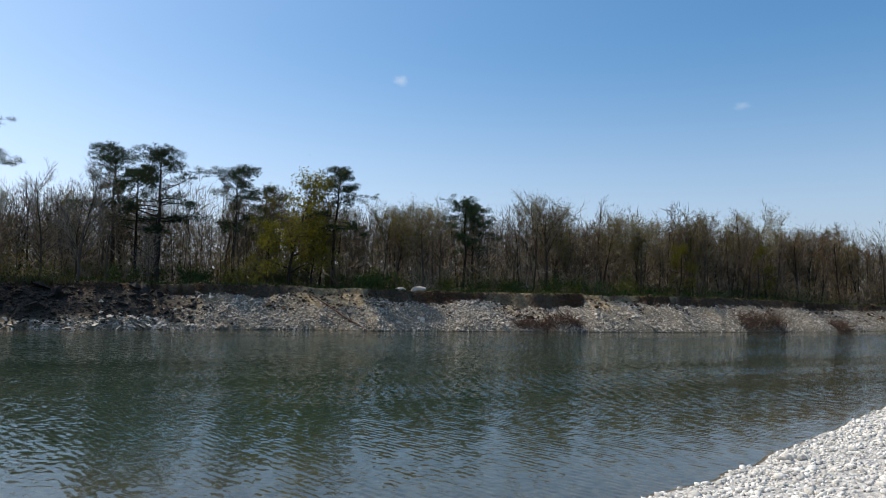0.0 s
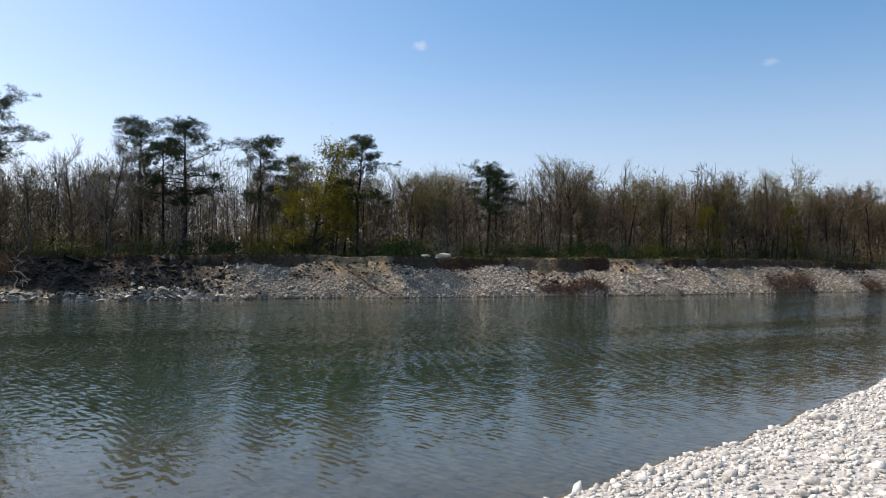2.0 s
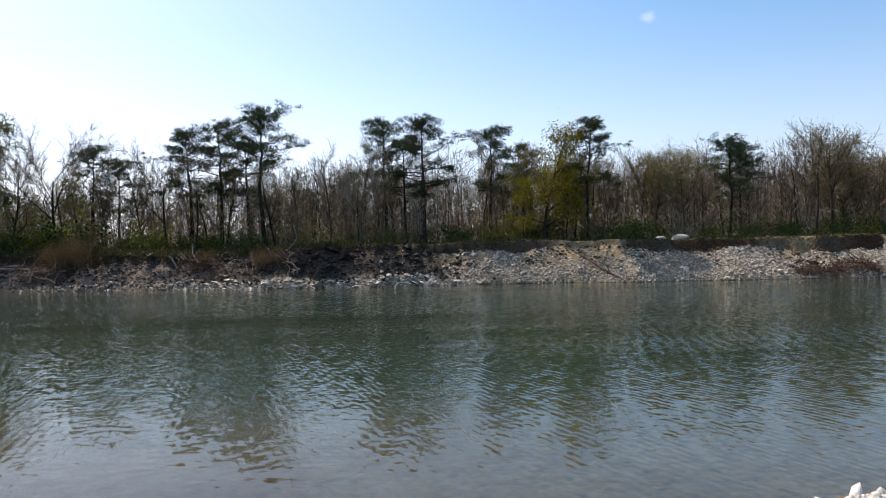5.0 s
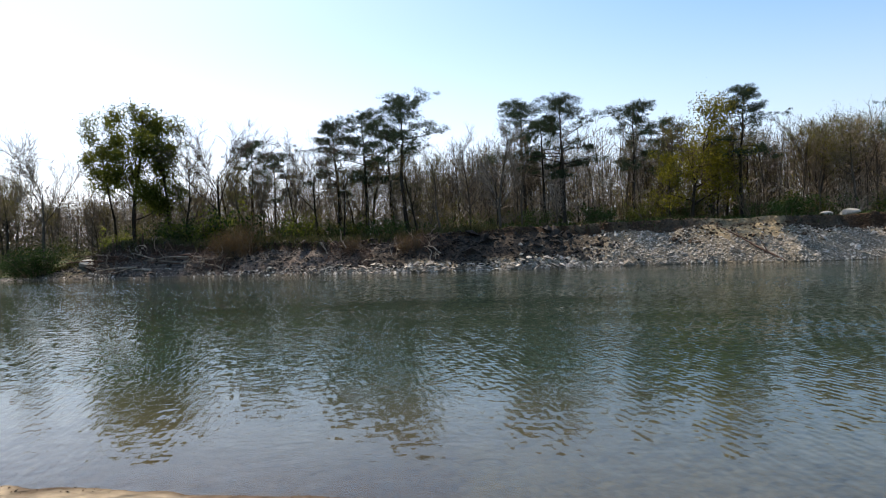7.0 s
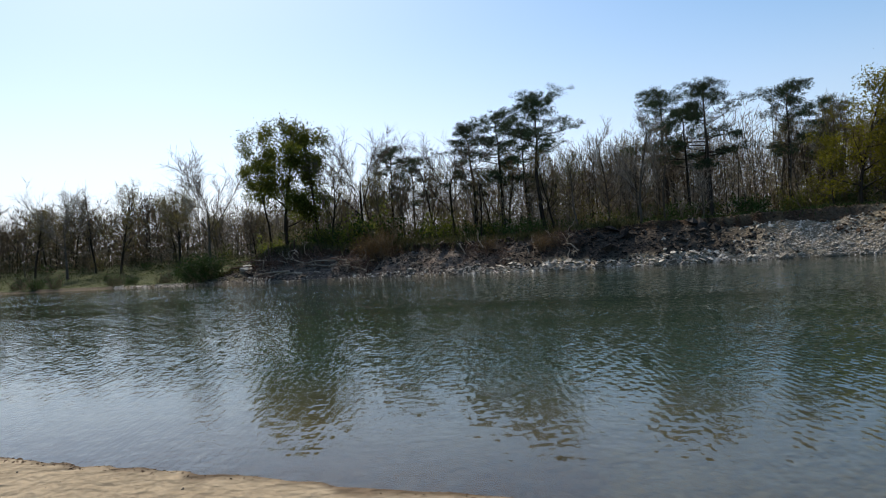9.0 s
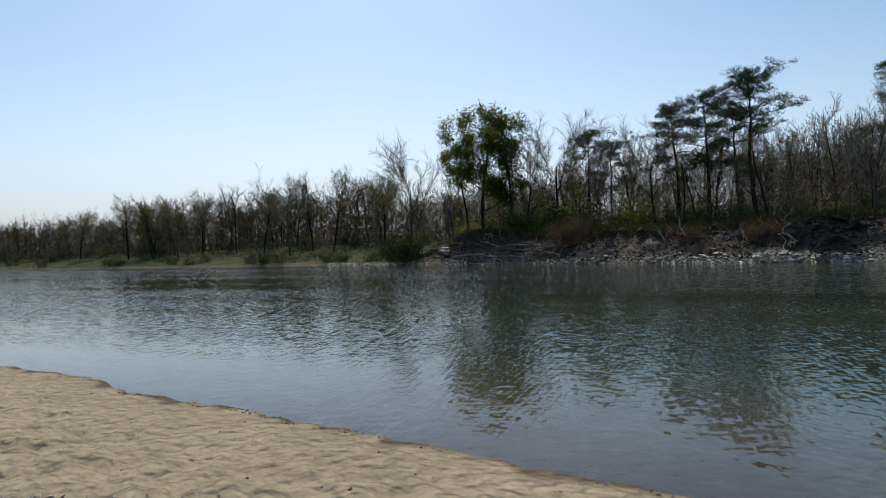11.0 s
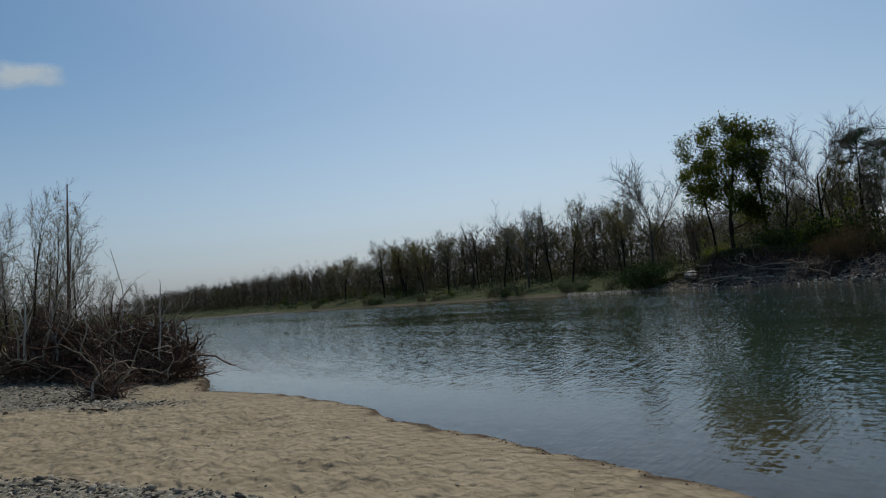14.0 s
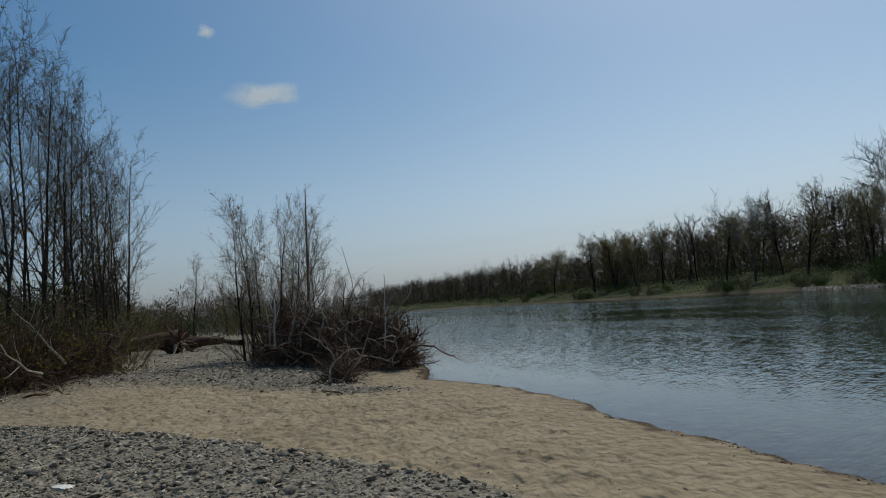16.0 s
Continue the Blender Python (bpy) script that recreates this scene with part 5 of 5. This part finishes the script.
x, y, z = far_spot(-18.9, 0.0)
lone_branch("fallen_branch", "dead branch sliding down the stones into the water", 601, (x, y, 0.05), (-5.2, 2.0, 3.1), 5.9, 0.1, 6, DRIFT_DARK, 0.04)
lrng = np.random.default_rng(66)
for k in range(16):
    x, y, z = far_spot(lrng.uniform(26, 40), lrng.uniform(0.6, 3.0))
    side = lrng.choice((-1, 1))
    lone_branch("fallen_log", "bleached fallen trunk lying along the eroded bank", 660 + k, (x, y, z + 0.12), (-0.89 * side, -0.45 * side, lrng.uniform(-0.12, 0.16)), lrng.uniform(2.2, 5.0), lrng.uniform(0.06, 0.13), 2,
                DRIFT if k % 3 else DRIFT_DARK, 0.05)
x, y, z = seen_spot(108.9, 25.5)
lone_branch("dead_pole", "tall straight dead pole standing in the driftwood heap", 602, (x, y, z), (0.10, 0.32, 6.3), 6.4, 0.07, 0, DRIFT_DARK, 0.012)
lone_branch("fallen_branch", "dark stick pointing out over the water", 603, (-23.1, -5.0, ground_at(-23.1, -5.0) + 0.05), (-0.1, 1.6, 0.02), 1.6, 0.045, 2, DRIFT_DARK)
x, y, z = seen_spot(106.8, 16.4)
lone_branch("fallen_branch", "short brown stick lying on the sand", 604, (x, y, z + 0.04), (-0.9, -0.9, 0.25), 0.9, 0.025, 2, DRIFT_DARK)
x, y, z = seen_spot(116.4, 24)
lone_branch("dead_sprig", "thin dry sprig standing in the gravel", 605, (x, y, z), (-0.3, -0.3, 1.0), 0.8, 0.012, 2, DRIFT_DARK)
x, y, z = seen_spot(114.0, 45)
lone_branch("fallen_log", "long grey log lying on the gravel bar", 606, (x, y, z + 0.2), (-3.2, -3.6, 0.15), 7.5, 0.2, 3, DRIFT_DARK, 0.03)
for k, (az, d, way, length, rad) in enumerate(((131, 24, (1.6, 0.6, 0.75), 4.2, 0.07), (126.5, 26, (1.0, -0.2, 1.2), 3.0, 0.06), (123.2, 29, (1.0, 0.6, 0.45), 2.6, 0.06),
                                               (128, 23.5, (1.9, 0.4, 0.2), 3.2, 0.05), (110.5, 25, (0.6, 0.3, 1.2), 2.6, 0.05), (109.6, 24.6, (-0.5, -0.2, 1.3), 2.2, 0.05),
                                               (102.8, 23, (-0.5, -0.1, 1.5), 2.6, 0.04), (105.5, 24.4, (0.2, 0.2, 1.5), 3.6, 0.035), (111.6, 24.6, (0.3, 0.2, 1.5), 3.0, 0.06), (112.0, 25, (0.7, 0.3, 1.2), 2.6, 0.05), (109.9, 25, (0.2, 0.5, 1.5), 3.0, 0.05), (108.2, 24.4, (0.5, 0.2, 1.4), 2.6, 0.045), (111.0, 25.6, (-0.3, -0.2, 1.5), 3.4, 0.05))):
    x, y, z = seen_spot(az, d)
    lone_branch("dead_branch", "bleached dead branch sticking out of the wrack", 620 + k, (x, y, z + 0.7), way, length, rad * 0.75, 5, BARK_PALE, 0.13)

SLIM = variant(steps=[13, 6, 3, 1], start=[0.26, 0.25, 0.2], angle=[42, 36, 36], ratio=[0.27, 0.42, 0.5], kids=[1.7, 1.4, 2.0], cone=0.5, up=[0.05, 0.12, 0.08, 0.05],
               bend=[0.035, 0.09, 0.15, 0.1], least=0.009, taper=0.9)
poplars = Stock([(lambda: spread_tree("poplar_tree", 701, 14, 0.085, SLIM, BARK_DARK, TWIG_DARK), 14), (lambda: spread_tree("poplar_tree", 702, 14, 0.075, SLIM, BARK_DARK, TWIG_DARK, LEAF_BUD, 900, 0.07, spread=0.03), 14),
                 (lambda: spread_tree("poplar_tree", 703, 14, 0.065, SLIM, BARK_DARK, TWIG_DARK), 14)], "slender leafless young poplar with upright branches", "tree", "poplars on the gravel bar")
for k, (az, d, top) in enumerate(((122.3, 42, 14.2), (122.9, 41, 12.5), (122.6, 37, 13.2), (123.3, 39, 14.0), (124.2, 34, 13.6), (124.9, 36, 15.0), (125.5, 33, 14.4), (126.3, 36, 16.0),
                                  (127.1, 33, 15.0), (127.9, 31, 15.6), (128.7, 33, 17.0), (129.6, 30, 16.2), (130.5, 32, 17), (131.6, 30, 17), (133, 31, 17), (135, 32, 17), (123.1, 47, 12.8), (125.8, 44, 16.5),
                                  (123.8, 45, 14.0), (127.5, 41, 17), (122.1, 38, 11.5), (123.9, 33, 10.4), (126.0, 31, 12.5), (128.3, 36, 16.4), (130.0, 35, 17))):
    x, y, z = seen_spot(az, d)
    poplars.plant(k, (x, y, z), top - z, turned())
PLUME = variant(steps=[9, 6, 3, 1], start=[0.2, 0.25, 0.2], angle=[32, 34, 36], ratio=[0.42, 0.42, 0.5], kids=[2.1, 1.7, 2.3], cone=0.55, up=[0.05, 0.1, 0.07, 0.05],
                bend=[0.04, 0.09, 0.15, 0.1], least=0.006, taper=0.9)
osiers = Stock([(lambda: spread_tree("willow_tree", 711, 6.5, 0.06, PLUME, BARK_DARK, TWIG_GREY, LEAF_OLIVE, 2600, 0.035, spread=0.02), 6.5), (lambda: spread_tree("willow_tree", 712, 6.5, 0.06, PLUME, BARK_DARK, TWIG_GREY, LEAF_OLIVE, 1600, 0.035, spread=0.02), 6.5)],
               "upright leafless grey willow behind the driftwood", "tree", "willows behind the driftwood")
for k, (az, d, h) in enumerate(((113.2, 29, 7.2), (112.3, 29.5, 6.4), (110.9, 29.5, 7.2), (110.2, 30.5, 6.2), (108.5, 28, 6.5), (108.0, 29, 5.6), (112.8, 31, 5.0), (105.4, 27, 3.8), (103.4, 26, 3.4),
                                (101.9, 25, 2.9), (113.9, 28.5, 6.4), (109.7, 29, 6.7), (106.6, 27.5, 3.6), (117.4, 66, 8.2), (114.9, 75, 7.0), (116.2, 82, 5.5), (118.3, 70, 5.0))):
    osiers.plant(k, seen_spot(az, d), h, turned())
brambles = Stock([(lambda: thicket("bramble", 721, 2.2, 2.6, 14, TWIG_BROWN, LEAF_BUD, 900, 0.06, (0.2, 0.9), 1.25), 2.2), (lambda: thicket("bramble", 722, 2.2, 2.6, 12, DRIFT_DARK, LEAF_BUSH, 800, 0.06, (0.2, 0.9), 1.25), 2.2)],
                 "tangled olive-brown bramble on the gravel bar", "bush", "brambles on the gravel bar")
for k, (az, d, h) in enumerate(((113.0, 30.5, 2.2), (110.2, 29.5, 2.6), (108.0, 28.5, 2.4), (105.6, 27, 2.2), (123.0, 31, 2.2), (124.6, 30, 2.6), (126, 29.5, 3.0), (127.6, 28.5, 3.0), (129.2, 28, 3.2), (131, 27, 3.2),
                                (133, 27, 3.2), (125.4, 34, 2.8), (122.6, 37, 2.2), (120.0, 60, 2.8), (121.5, 52, 2.6))):
    brambles.plant(k, seen_spot(az, d), h, turned())
for az in np.arange(112, 137, 0.9):
    shrubs.plant(int(az * 7), seen_spot(az + place.uniform(-0.4, 0.4), place.uniform(75, 110)), place.uniform(2.5, 4.2), turned(), "brown scrub at the back of the gravel bar")
    bushes.plant(0, seen_spot(az + place.uniform(-0.4, 0.4), place.uniform(80, 110)), place.uniform(1.8, 3.2), turned(), "green scrub at the back of the gravel bar")


# ---- clouds ----
def cloud_material():
    m, n, l, b = shader("cloud")
    b.inputs["Base Color"].default_value = (0.5, 0.5, 0.5, 1)
    b.inputs["Roughness"].default_value = 1.0
    b.inputs["Specular IOR Level"].default_value = 0.0
    # own glow stands in for the sunlight a cloud scatters
    b.inputs["Emission Color"].default_value, b.inputs["Emission Strength"].default_value = (0.95, 0.97, 1.0, 1), 0.85
    soft = n.new("ShaderNodeAttribute")
    soft.attribute_name = "thick"
    t = noise_node(n, l, 0.012, 6)
    k = n.new("ShaderNodeMath")
    k.operation = "MULTIPLY"
    l.new(soft.outputs["Fac"], k.inputs[0])
    l.new(t.outputs[0], k.inputs[1])
    r = n.new("ShaderNodeMapRange")
    r.inputs["From Min"].default_value, r.inputs["From Max"].default_value, r.inputs["To Max"].default_value = 0.08, 0.5, 0.8
    l.new(k.outputs[0], r.inputs[0])
    l.new(r.outputs[0], b.inputs["Alpha"])
    return m


CLOUD = cloud_material()


def cloud(az, el, wide, high, strong, seed):
    """A small far cloud: a thin lens of vapour, soft at its rim."""
    k, rings = 36, 10
    rng = np.random.default_rng(seed)
    lobes = 1 + sum(rng.uniform(0.03, 0.11) * np.cos(j * np.linspace(0, 2 * np.pi, k, endpoint=False) + rng.uniform(0, 6)) for j in range(2, 6))
    r = np.linspace(0, 1, rings)[:, None] * lobes[None]
    a = np.linspace(0, 2 * np.pi, k, endpoint=False)[None]
    x, z = r * np.cos(a) * wide / 2, r * np.sin(a) * high / 2
    y = -np.sqrt(np.maximum(0, 1 - np.linspace(0, 1, rings) ** 2))[:, None] * high * 0.3 + 0 * x
    thick = strong * (1 - np.linspace(0, 1, rings) ** 1.6)[:, None] + 0 * x
    i = (np.arange(rings - 1)[:, None] * k + np.arange(k)[None]).ravel()
    j = (np.arange(rings - 1)[:, None] * k + (np.arange(k)[None] + 1) % k).ravel()
    ob = mesh_object("cloud", np.stack([x, y, z], -1).reshape(-1, 3), np.stack([i, j, j + k, i + k], 1), CLOUD, smooth=True)
    at = ob.data.attributes.new("thick", "FLOAT", "POINT")
    at.data.foreach_set("value", thick.astype(np.float32).ravel())
    d = 3000
    ob.matrix_basis = pose(-d * math.sin(radians(az)) * math.cos(radians(el)), d * math.cos(radians(az)) * math.cos(radians(el)), d * math.sin(radians(el)), el, 0, az)
    ob.visible_shadow = False
    return tagged(ob, "small soft white cloud in the blue sky", "cloud", kind="structure")


cloud(110.8, 17.9, 360, 130, 1.0, 1)
cloud(114.9, 22.6, 84, 66, 0.8, 2)
cloud(3.8, 18.2, 100, 70, 0.38, 3)
cloud(-23.9, 15.5, 130, 50, 0.28, 4)
for k, (p, w, h) in enumerate(((25.5, 7, 3.2), (28, 7.5, 3.6), (30.5, 8, 2.8), (19, 7.5, 2.4), (9.5, 6, 1.6), (33, 9, 2.6), (37, 9, 2.4), (41, 8, 2.2))):
    bushes.plant(k, far_spot(p, w), h, turned(), "yellow-green bush at the wood's edge")
# bushes at the far waterline
mounds = Stock([(lambda: thicket("bush", 731, 2.2, 2.4, 26, TWIG_BROWN, LEAF_RUST, 4200, 0.07, (0.1, 0.7), 1.5), 2.2), (lambda: thicket("bush", 732, 2.2, 2.4, 20, DRIFT_DARK, LEAF_BUSH, 1500, 0.09, (0.1, 0.7), 1.4), 2.2), (lambda: thicket("bush", 733, 2.2, 2.2, 22, TWIG_BROWN, LEAF_BUSH, 5200, 0.12, (0.1, 0.8), 1.3), 2.2)],
               "dense twiggy bush on the bank", "bush")
for k, p, w, h, text in ((2, 46.2, 1.2, 3.2, "dark round bush at the waterline"), (2, 49, 2.6, 2.2, "dark green bush on the grassy slope"), (0, 23.5, 3.0, 2.9, "reddish brown twiggy bush on the eroded bank"), (0, 25.2, 3.2, 2.3, "reddish brown twiggy bush on the eroded bank"),
                         (0, 8, 2.4, 1.6, "bare brown shrub on the dark bank"), (0, 13, 2.6, 1.4, "bare brown shrub on the dark bank")):
    mounds.plant(k, far_spot(p, w), h, turned(), text)
for k, p, w, h in ((1, 51.6, 1.5, 1.5), (1, 53, 1.0, 1.0), (2, 58.5, 1.8, 0.9), (1, 60.2, 0.9, 1.7), (1, 62, 1.4, 1.3), (1, 72, 1.2, 1.9), (2, 74.5, 0.8, 1.2), (1, 76, 1.0, 2.1), (1, 79, 1.6, 1.4),
                   (1, 95, 1.0, 1.5), (1, 101, 1.4, 2.0), (2, 120, 1.2, 1.5), (1, 124, 1.0, 2.2), (1, 151, 1.5, 2.4)):
    mounds.plant(k, far_spot(p, w), h, turned(), "low twiggy grey-green bush at the waterline")
for k, p, w, h, text in ((0, -63, 0.9, 1.7, "dry tangled shrub on the stones"), (2, -67, 1.0, 2.0, "dry tangled shrub on the stones"), (2, -80, 0.8, 1.3, "dry tangled shrub on the stones")):
    shrubs.plant(k, far_spot(p, w), h, turned(), text)
x, y, z = far_spot(34.3, 3.2)
lone_branch("old_stump", "dark leaning post on the eroded bank", 640, (x, y, z - 0.2), (0.25, 0.0, 1.6), 2.1, 0.17, 0, DRIFT_DARK, 0.02)


# ---- single pebbles at the water's edge ----
PEBBLES = [bpy.data.meshes.new("pebble") for _ in range(8)]
for k, me in enumerate(PEBBLES):
    v, f = stone_shape(800 + k, 2 if k < 3 else 1, 0.62)
    me.from_pydata(v.tolist(), [], f.tolist())
    me.materials.append(COBBLE)
    me.polygons.foreach_set("use_smooth", np.ones(len(me.polygons), bool))
prng = np.random.default_rng(88)
for k in range(290):
    p = prng.uniform(-9.8, -3.6)
    q = float(near_q(p)) - prng.uniform(0.12, 1.5)
    x, y = to_xy(p, q)
    s = float(prng.lognormal(-2.85, 0.35))
    ob = new("pebble", PEBBLES[k % 8])
    ob.parent = ground
    ob.matrix_basis = Matrix.Translation((x, y, float(terrain(p, q)) + 0.2 * s)) @ Euler((prng.normal(0, 0.25), prng.normal(0, 0.25), prng.uniform(0, 6.28))).to_matrix().to_4x4() @ Matrix.Scale(s, 4)
